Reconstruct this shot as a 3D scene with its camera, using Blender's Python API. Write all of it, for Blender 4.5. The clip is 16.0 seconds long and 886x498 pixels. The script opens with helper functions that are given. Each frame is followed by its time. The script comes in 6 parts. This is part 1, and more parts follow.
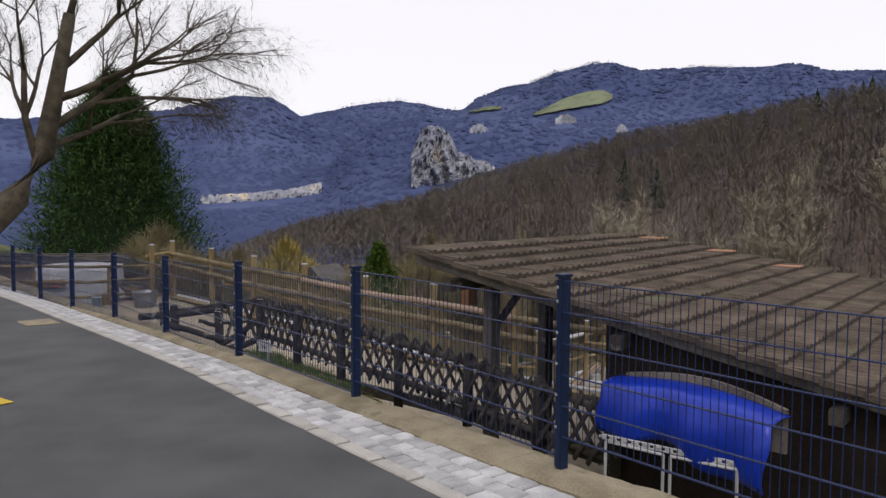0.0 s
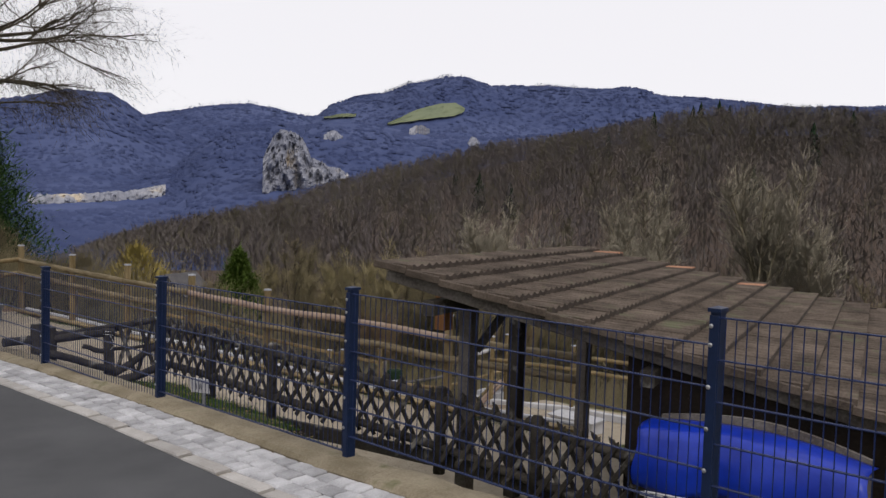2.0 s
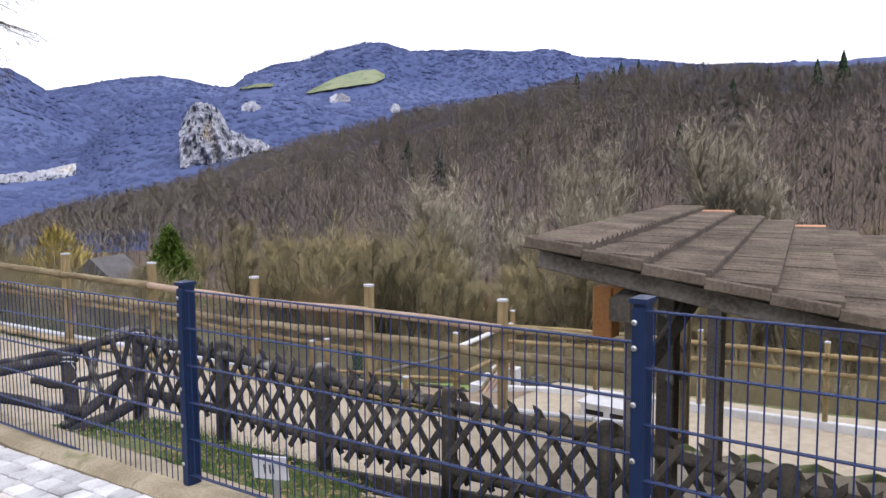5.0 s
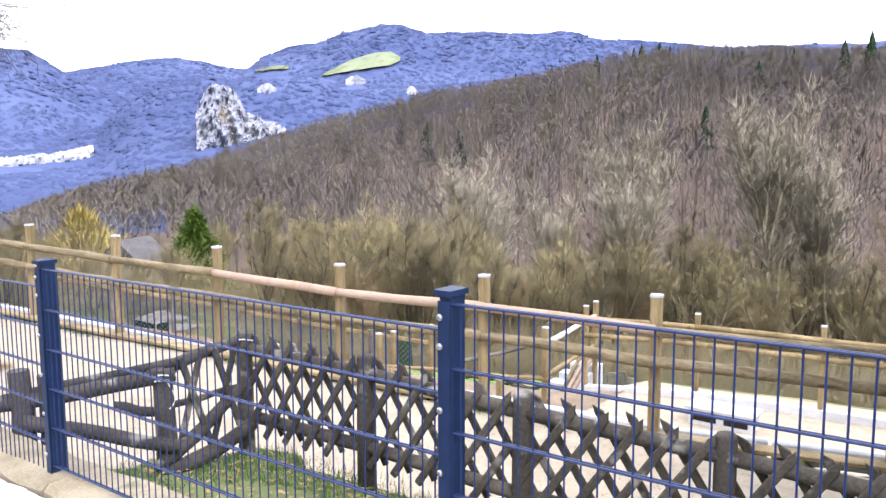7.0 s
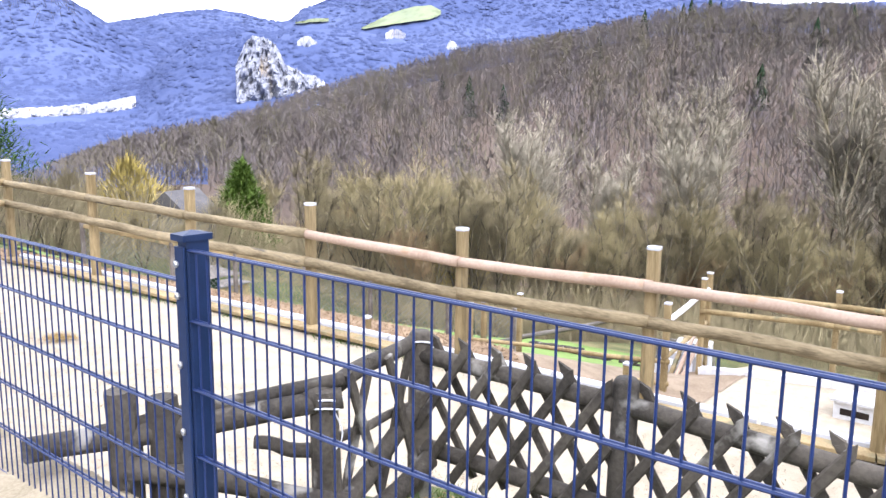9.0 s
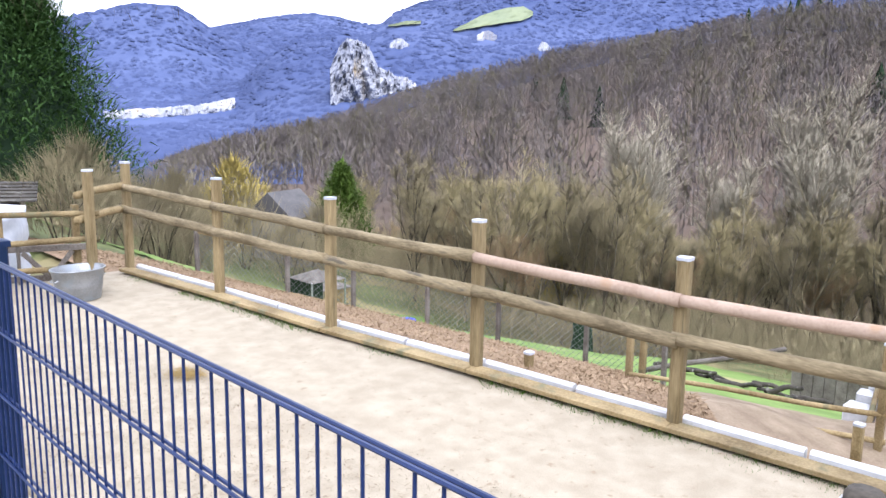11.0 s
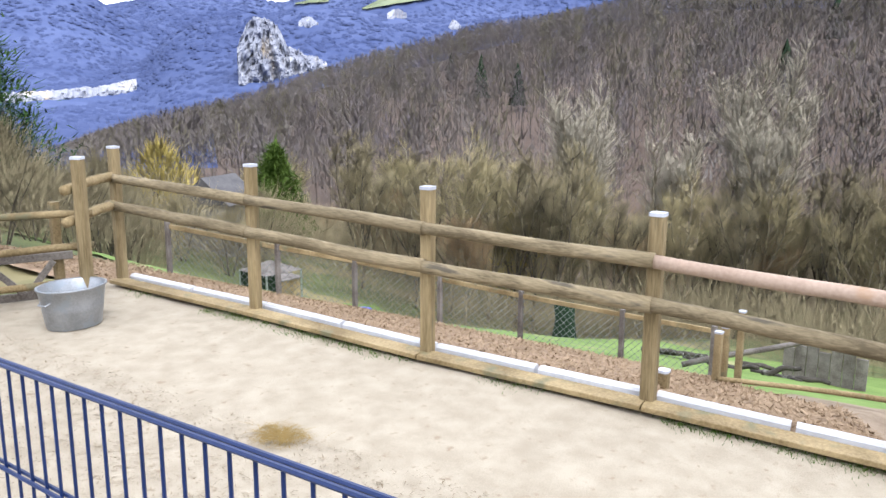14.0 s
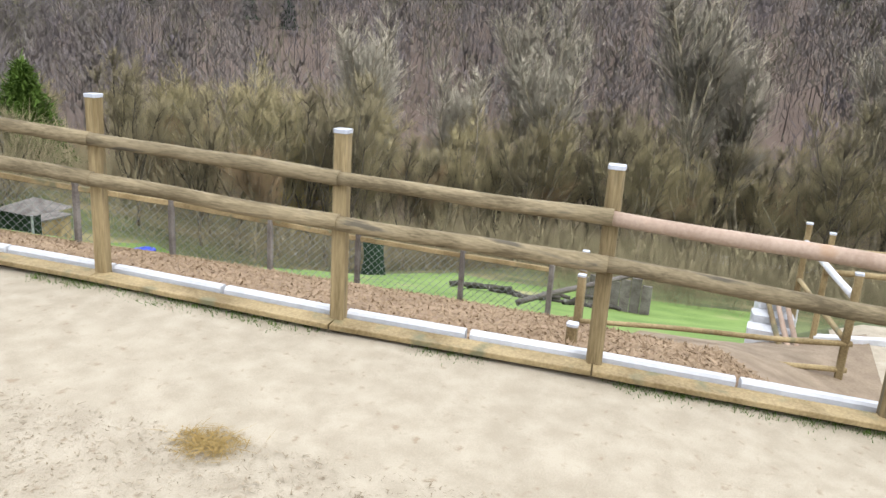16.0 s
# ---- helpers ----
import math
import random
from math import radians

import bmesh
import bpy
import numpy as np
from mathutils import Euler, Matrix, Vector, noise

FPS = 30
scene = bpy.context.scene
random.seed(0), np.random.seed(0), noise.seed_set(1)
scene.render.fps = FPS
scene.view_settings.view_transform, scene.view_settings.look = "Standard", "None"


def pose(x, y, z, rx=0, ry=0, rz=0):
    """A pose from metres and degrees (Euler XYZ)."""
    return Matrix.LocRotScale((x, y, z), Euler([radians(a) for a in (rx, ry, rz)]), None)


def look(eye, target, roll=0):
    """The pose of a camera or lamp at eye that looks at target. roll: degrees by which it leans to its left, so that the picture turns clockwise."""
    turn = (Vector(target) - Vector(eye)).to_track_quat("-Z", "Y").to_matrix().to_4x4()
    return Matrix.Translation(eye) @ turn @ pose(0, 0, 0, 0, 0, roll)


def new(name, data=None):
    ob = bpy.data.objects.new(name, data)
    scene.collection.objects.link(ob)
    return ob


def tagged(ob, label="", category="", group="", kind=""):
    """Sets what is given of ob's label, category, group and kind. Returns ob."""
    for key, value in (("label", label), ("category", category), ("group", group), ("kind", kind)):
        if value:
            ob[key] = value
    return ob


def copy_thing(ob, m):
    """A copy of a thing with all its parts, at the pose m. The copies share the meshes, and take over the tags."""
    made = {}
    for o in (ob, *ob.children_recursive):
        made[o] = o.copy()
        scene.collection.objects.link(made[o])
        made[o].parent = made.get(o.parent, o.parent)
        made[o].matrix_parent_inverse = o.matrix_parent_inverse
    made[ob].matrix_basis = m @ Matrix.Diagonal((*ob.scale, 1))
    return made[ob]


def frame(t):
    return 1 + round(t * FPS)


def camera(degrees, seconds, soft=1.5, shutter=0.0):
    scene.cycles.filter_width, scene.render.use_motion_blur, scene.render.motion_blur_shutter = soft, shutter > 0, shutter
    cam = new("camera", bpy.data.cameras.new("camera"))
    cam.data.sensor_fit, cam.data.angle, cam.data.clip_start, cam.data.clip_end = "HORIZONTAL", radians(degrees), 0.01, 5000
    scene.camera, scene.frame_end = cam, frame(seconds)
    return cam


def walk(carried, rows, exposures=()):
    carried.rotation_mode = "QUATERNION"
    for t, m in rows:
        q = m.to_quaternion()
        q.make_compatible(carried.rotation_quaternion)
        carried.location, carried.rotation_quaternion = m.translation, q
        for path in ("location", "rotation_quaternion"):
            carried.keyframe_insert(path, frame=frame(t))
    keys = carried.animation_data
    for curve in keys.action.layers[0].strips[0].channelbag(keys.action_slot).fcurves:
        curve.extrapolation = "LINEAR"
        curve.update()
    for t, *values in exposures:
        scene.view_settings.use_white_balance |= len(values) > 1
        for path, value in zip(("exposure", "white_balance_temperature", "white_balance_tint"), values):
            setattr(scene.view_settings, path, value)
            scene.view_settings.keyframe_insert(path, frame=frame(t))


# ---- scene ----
cam = camera(59.1, 16.0)
PATH = [
    (0, (-3.629, -3.488, 1.822), (-2.41, -1.909, 1.687), 0.3),
    (0.5, (-3.585, -2.919, 1.824), (-2.373, -1.333, 1.711), -0.9),
    (1, (-3.527, -2.452, 1.8), (-2.216, -0.942, 1.752), -1.5),
    (1.5, (-3.57, -1.999, 1.758), (-2.104, -0.64, 1.709), 1.8),
    (2, (-3.605, -1.494, 1.765), (-2.109, -0.171, 1.658), 1.8),
    (2.5, (-3.516, -1.002, 1.744), (-2.047, 0.355, 1.703), -1.2),
    (3, (-3.378, -0.422, 1.688), (-1.843, 0.857, 1.611), 0.7),
    (3.2, (-3.302, -0.254, 1.687), (-1.724, 0.972, 1.606), 0.5),
    (5.3, (-2.493, 1.807, 1.589), (-0.89, 2.984, 1.38), -0.3),
    (5.5, (-2.492, 1.982, 1.573), (-0.897, 3.168, 1.355), -0.0),
    (6, (-2.24, 2.63, 1.548), (-0.644, 3.818, 1.346), -0.1),
    (6.5, (-2.025, 3.161, 1.495), (-0.463, 4.39, 1.27), -0.4),
    (7, (-1.904, 3.661, 1.456), (-0.32, 4.861, 1.226), -0.2),
    (7.5, (-1.762, 4.171, 1.449), (-0.165, 5.347, 1.189), 0.2),
    (8, (-1.559, 4.663, 1.427), (-0.021, 5.927, 1.237), 0.1),
    (8.2, (-1.5, 4.853, 1.392), (0.034, 6.116, 1.169), -0.2),
    (10.3, (-0.795, 6.881, 1.246), (0.694, 8.147, 0.819), 1.3),
    (10.5, (-0.734, 7.068, 1.237), (0.706, 8.396, 0.834), 0.9),
    (11, (-0.659, 7.542, 1.247), (0.706, 8.964, 0.91), 0.9),
    (11.5, (-0.711, 7.985, 1.248), (0.648, 9.423, 0.956), 1.1),
    (12, (-0.583, 8.466, 1.212), (0.754, 9.921, 0.901), -1.7),
    (12.5, (-0.603, 8.926, 1.171), (0.747, 10.36, 0.824), -1.0),
    (13, (-0.618, 9.421, 1.182), (0.747, 10.831, 0.795), 0.4),
    (13.5, (-0.587, 9.894, 1.167), (0.768, 11.317, 0.796), -3.1),
    (14, (-0.643, 10.311, 1.098), (0.863, 11.569, 0.713), 0.3),
    (14.5, (-0.643, 10.7, 1.095), (0.991, 11.736, 0.586), 2.0),
    (15, (-0.542, 11.092, 1.095), (1.133, 12.027, 0.531), 0.6),
    (15.5, (-0.566, 11.471, 1.072), (1.189, 12.294, 0.58), 2.0),
    (16, (-0.584, 11.819, 1.074), (1.195, 12.557, 0.535), 3.6),
]
walk(cam, [(t, look(eye, target, roll)) for t, eye, target, roll in PATH],
     [(0, -0.24, 6640, 14), (3.2, -0.38, 6640, 13), (5.3, 0.95, 6200, 16), (6.5, 1.5, 6150, 16), (8.2, 1.93, 6100, 16), (10.3, 1.58, 5850, 15), (13.5, 1.4, 5900, 13), (16, 1.24, 6150, 9)])

# ==== place ====
# ---- world and light ----
world = bpy.data.worlds.new("overcast")
scene.world = world
world.use_nodes = True
wn, wl = world.node_tree.nodes, world.node_tree.links
wn.clear()
sky = wn.new("ShaderNodeTexSky")
sky.sky_type, sky.sun_disc = "NISHITA", False
sky.sun_elevation, sky.sun_rotation = radians(42), radians(150)
sky_gain = wn.new("ShaderNodeVectorMath")
sky_gain.operation = "SCALE"
sky_gain.inputs["Scale"].default_value = 0.10
wl.new(sky.outputs[0], sky_gain.inputs[0])
cloud = wn.new("ShaderNodeMix")
cloud.data_type = "RGBA"
cloud.inputs["Factor"].default_value = 0.86
cloud.inputs[7].default_value = (1.24, 1.25, 1.29, 1)
wl.new(sky_gain.outputs[0], cloud.inputs[6])
sky_bg, sky_out = wn.new("ShaderNodeBackground"), wn.new("ShaderNodeOutputWorld")
sky_bg.inputs["Strength"].default_value = 1.0
wl.new(cloud.outputs[2], sky_bg.inputs[0])
wl.new(sky_bg.outputs[0], sky_out.inputs[0])
sun = new("sun", bpy.data.lights.new("sun", "SUN"))
sun.data.energy, sun.data.angle, sun.data.color = 0.9, radians(25), (1.0, 0.95, 0.88)
sun.matrix_world = look((0, 0, 60), (25, 40, 0))


# ---- materials ----
def mat(name, low, high, scale=8.0, rough=0.85, bump=0.15, fine=None, metal=0.0, stretch=(1, 1, 1), vary=0.12, spec=0.3, wear=None):
    """Two colours mixed by noise at two scales, with relief; each object a little lighter or darker."""
    low, high = ([c * 0.62 for c in q] for q in (low, high))
    m = bpy.data.materials.new(name)
    m.use_nodes = True
    n, l = m.node_tree.nodes, m.node_tree.links
    b = n["Principled BSDF"]
    b.inputs["Roughness"].default_value, b.inputs["Metallic"].default_value = rough, metal
    b.inputs["Specular IOR Level"].default_value = spec
    co, mp = n.new("ShaderNodeTexCoord"), n.new("ShaderNodeMapping")
    mp.inputs["Scale"].default_value = stretch
    geo = n.new("ShaderNodeNewGeometry")
    l.new(geo.outputs["Position"], mp.inputs[0])
    big, small = n.new("ShaderNodeTexNoise"), n.new("ShaderNodeTexNoise")
    big.inputs["Scale"].default_value, big.inputs["Detail"].default_value = scale, 5
    small.inputs["Scale"].default_value, small.inputs["Detail"].default_value = fine or scale * 9, 4
    l.new(mp.outputs[0], big.inputs[0])
    l.new(mp.outputs[0], small.inputs[0])
    add = n.new("ShaderNodeMath")
    add.operation = "ADD"
    half = n.new("ShaderNodeMath")
    half.operation = "MULTIPLY"
    half.inputs[1].default_value = 0.55
    l.new(small.outputs[0], half.inputs[0])
    l.new(big.outputs[0], add.inputs[0])
    l.new(half.outputs[0], add.inputs[1])
    ramp = n.new("ShaderNodeValToRGB")
    ramp.color_ramp.elements[0].position, ramp.color_ramp.elements[1].position = 0.58, 0.98
    ramp.color_ramp.elements[0].color, ramp.color_ramp.elements[1].color = (*low, 1), (*high, 1)
    l.new(add.outputs[0], ramp.inputs[0])
    col = ramp.outputs[0]
    if wear:
        spots, cut, mix = n.new("ShaderNodeTexNoise"), n.new("ShaderNodeValToRGB"), n.new("ShaderNodeMix")
        spots.inputs["Scale"].default_value, spots.inputs["Detail"].default_value = wear[1], 6
        l.new(mp.outputs[0], spots.inputs[0])
        cut.color_ramp.elements[0].position, cut.color_ramp.elements[1].position = wear[2], wear[2] + 0.1
        l.new(spots.outputs[0], cut.inputs[0])
        mix.data_type = "RGBA"
        mix.inputs[7].default_value = (*wear[0], 1)
        l.new(cut.outputs[0], mix.inputs[0])
        l.new(col, mix.inputs[6])
        col = mix.outputs[2]
    info, hsv, rng = n.new("ShaderNodeObjectInfo"), n.new("ShaderNodeHueSaturation"), n.new("ShaderNodeMapRange")
    rng.inputs["To Min"].default_value, rng.inputs["To Max"].default_value = 1 - vary, 1 + vary
    l.new(info.outputs["Random"], rng.inputs["Value"])
    l.new(rng.outputs[0], hsv.inputs["Value"])
    l.new(col, hsv.inputs["Color"])
    l.new(hsv.outputs[0], b.inputs["Base Color"])
    if bump:
        bp = n.new("ShaderNodeBump")
        bp.inputs["Strength"].default_value, bp.inputs["Distance"].default_value = bump, 0.02
        l.new(add.outputs[0], bp.inputs["Height"])
        l.new(bp.outputs[0], b.inputs["Normal"])
    return m


def island_mat(name, low, high, rough=0.9, scale=0.05, fine=0.6, share=0.5, soft=False):
    """Each loose piece of the mesh takes its own shade between two colours, over a broader mottling; soft masses of twigs shade as one."""
    m = mat(name, low, high, scale, rough, 0, fine=fine)
    low, high = ([c * 0.62 for c in q] for q in (low, high))
    n, l = m.node_tree.nodes, m.node_tree.links
    geo, ramp, mix = n.new("ShaderNodeNewGeometry"), n.new("ShaderNodeValToRGB"), n.new("ShaderNodeMix")
    ramp.color_ramp.elements[0].color, ramp.color_ramp.elements[1].color = (*low, 1), (*high, 1)
    l.new(geo.outputs["Random Per Island"], ramp.inputs[0])
    mix.data_type = "RGBA"
    mix.inputs[0].default_value = share
    b = n["Principled BSDF"]
    old = b.inputs["Base Color"].links[0].from_socket
    l.new(old, mix.inputs[6])
    l.new(ramp.outputs[0], mix.inputs[7])
    l.new(mix.outputs[2], b.inputs["Base Color"])
    b.inputs["Specular IOR Level"].default_value = 0.1
    if soft:
        up = n.new("ShaderNodeCombineXYZ")
        up.inputs[1].default_value, up.inputs[2].default_value = -0.3, 0.95
        l.new(up.outputs[0], b.inputs["Normal"])
    return m


ASPHALT = mat("asphalt", (0.1, 0.102, 0.108), (0.17, 0.173, 0.18), 1.2, 0.85, 0.35, fine=160, wear=((0.1, 0.1, 0.1), 0.7, 0.62))
SETT = mat("granite_sett", (0.54, 0.54, 0.555), (0.84, 0.84, 0.855), 6, 0.8, 0.3, fine=90, vary=0.22)
EDGE = mat("edge_stone", (0.55, 0.52, 0.48), (0.74, 0.71, 0.67), 4, 0.85, 0.25, fine=70)
FOOT = mat("footing_concrete", (0.29, 0.24, 0.155), (0.5, 0.43, 0.305), 3.5, 0.9, 0.4, fine=60, wear=((0.13, 0.125, 0.06), 3.5, 0.6))
YELLOW = mat("road_paint", (0.75, 0.5, 0.03), (0.85, 0.6, 0.06), 6, 0.7, 0.1)
STEEL = mat("coated_steel", (0.008, 0.022, 0.07), (0.012, 0.03, 0.094), 20, 0.42, 0.03, vary=0.06, spec=0.25)
ROD = mat("coated_rod", (0.013, 0.03, 0.11), (0.02, 0.04, 0.14), 20, 0.4, 0.02, vary=0.08, spec=0.25)
ZINC = mat("galvanised", (0.42, 0.44, 0.46), (0.6, 0.62, 0.65), 5, 0.42, 0.05, metal=0.7, wear=((0.3, 0.33, 0.36), 8, 0.55))
BOLT = mat("bolt_steel", (0.6, 0.6, 0.6), (0.75, 0.75, 0.75), 30, 0.3, 0.02, metal=0.9)
PINE = mat("treated_pine", (0.2, 0.14, 0.06), (0.46, 0.35, 0.18), 2.2, 0.8, 0.35, fine=40, stretch=(1, 1, 1), vary=0.14, wear=((0.12, 0.11, 0.06), 3.5, 0.58))
PINK = mat("fresh_peeled_pole", (0.42, 0.3, 0.22), (0.58, 0.44, 0.34), 2.0, 0.75, 0.25, fine=35, wear=((0.3, 0.2, 0.13), 4, 0.6))
CAP = mat("post_cap", (0.55, 0.58, 0.66), (0.72, 0.74, 0.8), 15, 0.5, 0.05)
DARKWOOD = mat("weathered_wood", (0.035, 0.03, 0.024), (0.11, 0.095, 0.075), 3, 0.85, 0.5, fine=45, vary=0.2, wear=((0.2, 0.19, 0.17), 5, 0.6))
GREYWOOD = mat("grey_timber", (0.12, 0.1, 0.085), (0.3, 0.27, 0.24), 2.5, 0.85, 0.4, fine=40)
RAWWOOD = mat("orange_timber", (0.42, 0.17, 0.05), (0.62, 0.3, 0.1), 3, 0.7, 0.2, fine=40)
RAILWOOD = mat("weathered_rail", (0.15, 0.115, 0.062), (0.42, 0.335, 0.2), 2.2, 0.82, 0.4, fine=16, stretch=(5, 0.55, 5), vary=0.16, wear=((0.085, 0.072, 0.05), 2.2, 0.6))
POSTWOOD = mat("squared_pine", (0.2, 0.145, 0.065), (0.44, 0.335, 0.175), 2.2, 0.82, 0.35, fine=16, stretch=(5, 5, 0.5), vary=0.14, wear=((0.1, 0.085, 0.05), 2.4, 0.6))
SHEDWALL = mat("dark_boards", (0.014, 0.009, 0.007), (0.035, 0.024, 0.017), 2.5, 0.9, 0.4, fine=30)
TILE = mat("roof_tile", (0.085, 0.064, 0.048), (0.22, 0.172, 0.135), 3.0, 0.85, 0.3, fine=50, vary=0.17, wear=((0.1, 0.1, 0.06), 2.2, 0.6))
TILE_NEW = mat("roof_tile_new", (0.55, 0.27, 0.16), (0.66, 0.36, 0.22), 5, 0.8, 0.2, fine=50)
SAND = mat("paddock_sand", (0.45, 0.383, 0.283), (0.58, 0.505, 0.385), 5, 0.95, 0.9, fine=95, wear=((0.25, 0.2, 0.14), 11, 0.62))
CHIPS = mat("wood_chip_floor", (0.22, 0.145, 0.085), (0.42, 0.29, 0.18), 2, 0.95, 0.6, fine=30)
GRASS = mat("meadow", (0.1, 0.115, 0.042), (0.2, 0.235, 0.08), 0.35, 0.95, 0.5, fine=14, wear=((0.2, 0.17, 0.08), 0.25, 0.56))
BLADE = island_mat("grass_blade", (0.05, 0.12, 0.015), (0.17, 0.26, 0.05))
MUD = mat("bare_earth", (0.22, 0.16, 0.105), (0.36, 0.28, 0.195), 2, 0.95, 0.6, fine=25)
WHITE = mat("white_slab", (0.66, 0.66, 0.68), (0.84, 0.84, 0.86), 3, 0.7, 0.1, fine=20)
FLOOR = mat("forest_floor", (0.11, 0.076, 0.056), (0.18, 0.128, 0.098), 0.012, 0.95, 0.0, fine=0.12)
# distance haze is put into the hill's base colour as blue-violet
HILL_HAZE = island_mat("hazy_blue_hill", (0.066, 0.094, 0.225), (0.125, 0.163, 0.33), scale=0.004, fine=0.03, share=0.05, soft=True)
SLOPE_TREES = [island_mat("bare_beech_wood", (0.15, 0.125, 0.112), (0.28, 0.24, 0.216), scale=0.02, fine=0.12, share=0.1, soft=True),
               island_mat("violet_beech_wood", (0.15, 0.126, 0.131), (0.265, 0.229, 0.23), scale=0.02, fine=0.12, share=0.1, soft=True),
               island_mat("olive_beech_wood", (0.15, 0.133, 0.09), (0.275, 0.245, 0.166), scale=0.02, fine=0.12, share=0.1, soft=True),
               island_mat("pale_beech_wood", (0.19, 0.168, 0.15), (0.34, 0.303, 0.272), scale=0.02, fine=0.12, share=0.1, soft=True)]
SLOPE_TRUNKS = island_mat("beech_trunks", (0.11, 0.095, 0.083), (0.23, 0.2, 0.175), soft=True)
# far canopies carry the same haze blue in their base colour
FAR_TREES_HAZE = island_mat("hazy_far_wood", (0.074, 0.102, 0.24), (0.128, 0.166, 0.34), scale=0.004, fine=0.02, share=0.2, soft=True)
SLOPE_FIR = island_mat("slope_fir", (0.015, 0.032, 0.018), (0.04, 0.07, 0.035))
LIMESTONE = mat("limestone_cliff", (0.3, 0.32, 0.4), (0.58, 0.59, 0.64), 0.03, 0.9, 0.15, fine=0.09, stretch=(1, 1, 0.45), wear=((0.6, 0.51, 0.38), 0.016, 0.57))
MEADOW_FAR = mat("hill_pasture", (0.22, 0.27, 0.17), (0.3, 0.34, 0.2), 0.01, 0.95, 0.0, fine=0.1)
BARK = mat("bark", (0.07, 0.058, 0.042), (0.19, 0.16, 0.112), 3, 0.9, 0.5, fine=25)
TWIG = island_mat("twigs", (0.32, 0.27, 0.13), (0.72, 0.6, 0.32), soft=True)
BRUSH = island_mat("brush_twigs", (0.25, 0.21, 0.115), (0.54, 0.455, 0.265), soft=True)
PALE_BARK = mat("pale_bark", (0.22, 0.19, 0.13), (0.46, 0.39, 0.27), 3, 0.9, 0.5, fine=25)
# dark colour for tile ends, painting the shadow line below each course
TILE_EDGE_SHADE = mat("roof_tile_edge_shade", (0.06, 0.046, 0.036), (0.12, 0.093, 0.075), 6, 0.9, 0.3)
TWIG_GREY = island_mat("grey_twigs", (0.42, 0.37, 0.27), (0.84, 0.75, 0.58), soft=True)
TWIG_GOLD = island_mat("budding_yellow", (0.42, 0.32, 0.08), (0.76, 0.6, 0.17), soft=True)
TWIG_RUST = island_mat("rust_twigs", (0.32, 0.215, 0.11), (0.62, 0.44, 0.24), soft=True)
FIR = island_mat("fir_needles", (0.025, 0.065, 0.02), (0.11, 0.2, 0.055))
THUJA = island_mat("thuja_needles", (0.05, 0.095, 0.015), (0.17, 0.26, 0.05))
BLUE = mat("blue_tarp", (0.004, 0.035, 0.48), (0.008, 0.06, 0.72), 2, 0.35, 0.1, fine=14, spec=0.5)


# ---- mesh helpers ----
class Shape:
    """Vertices and faces gathered into one mesh."""

    def __init__(self):
        self.v, self.f = [], []

    def add(self, verts, faces):
        k = len(self.v)
        self.v += [tuple(p) for p in verts]
        self.f += [[i + k for i in q] for q in faces]
        return self

    def box(self, lo, hi, m=None, c=0.0):
        """A box whose long edges are chamfered by c in x and y."""
        (x0, y0, z0), (x1, y1, z1) = lo, hi
        if c:
            ring = [(x0 + c, y0), (x1 - c, y0), (x1, y0 + c), (x1, y1 - c), (x1 - c, y1), (x0 + c, y1), (x0, y1 - c), (x0, y0 + c)]
        else:
            ring = [(x0, y0), (x1, y0), (x1, y1), (x0, y1)]
        n = len(ring)
        vs = [Vector((x, y, z)) for z in (z0, z1) for x, y in ring]
        fs = [list(range(n))[::-1], list(range(n, 2 * n))] + [[i, (i + 1) % n, n + (i + 1) % n, n + i] for i in range(n)]
        return self.add([m @ p for p in vs] if m else vs, fs)

    def beam(self, a, b, w, h, c=0.006):
        """A squared bar from a to b, w across and h deep."""
        a, b = Vector(a), Vector(b)
        q = (b - a).to_track_quat("Z", "Y").to_matrix().to_4x4()
        return self.box((-w / 2, -h / 2, 0), (w / 2, h / 2, (b - a).length), Matrix.Translation(a) @ q, c)

    def pole(self, pts, radii, n=10, rough=0.0):
        """A round bar along points."""
        pts = [Vector(p) for p in pts]
        vs, fs, k = [], [], len(pts)
        for i, p in enumerate(pts):
            d = (pts[min(i + 1, k - 1)] - pts[max(i - 1, 0)]).normalized()
            u = d.cross(Vector((0, 0, 1)) if abs(d.z) < 0.9 else Vector((1, 0, 0))).normalized()
            w = d.cross(u)
            for j in range(n):
                t = 2 * math.pi * j / n
                r = radii[i] * (1 + rough * noise.noise(p * 3 + Vector((math.cos(t) * 2, math.sin(t) * 2, 7))))
                vs.append(p + u * r * math.cos(t) + w * r * math.sin(t))
        for i in range(k - 1):
            fs += [[i * n + j, i * n + (j + 1) % n, (i + 1) * n + (j + 1) % n, (i + 1) * n + j] for j in range(n)]
        fs += [list(range(n))[::-1], list(range((k - 1) * n, k * n))]
        return self.add(vs, fs)

    def mesh(self, name, material, smooth=False):
        me = bpy.data.meshes.new(name)
        me.from_pydata(self.v, [], self.f)
        me.materials.append(material)
        if smooth:
            me.polygons.foreach_set("use_smooth", [True] * len(me.polygons))
        me.update()
        return me


def part(name, shape, material, parent=None, label="", smooth=False):
    """A mesh object, under a thing where one is given."""
    ob = new(name, shape if isinstance(shape, bpy.types.Mesh) else shape.mesh(name, material, smooth))
    ob.parent = parent
    return tagged(ob, label)


def thing(name, label, category, group="", at=(0, 0, 0)):
    ob = new(name)
    ob.location = at
    ob.empty_display_size = 0.1
    return tagged(ob, label, category, group)


def line(y, ys, vs):
    return float(np.interp(y, ys, vs))


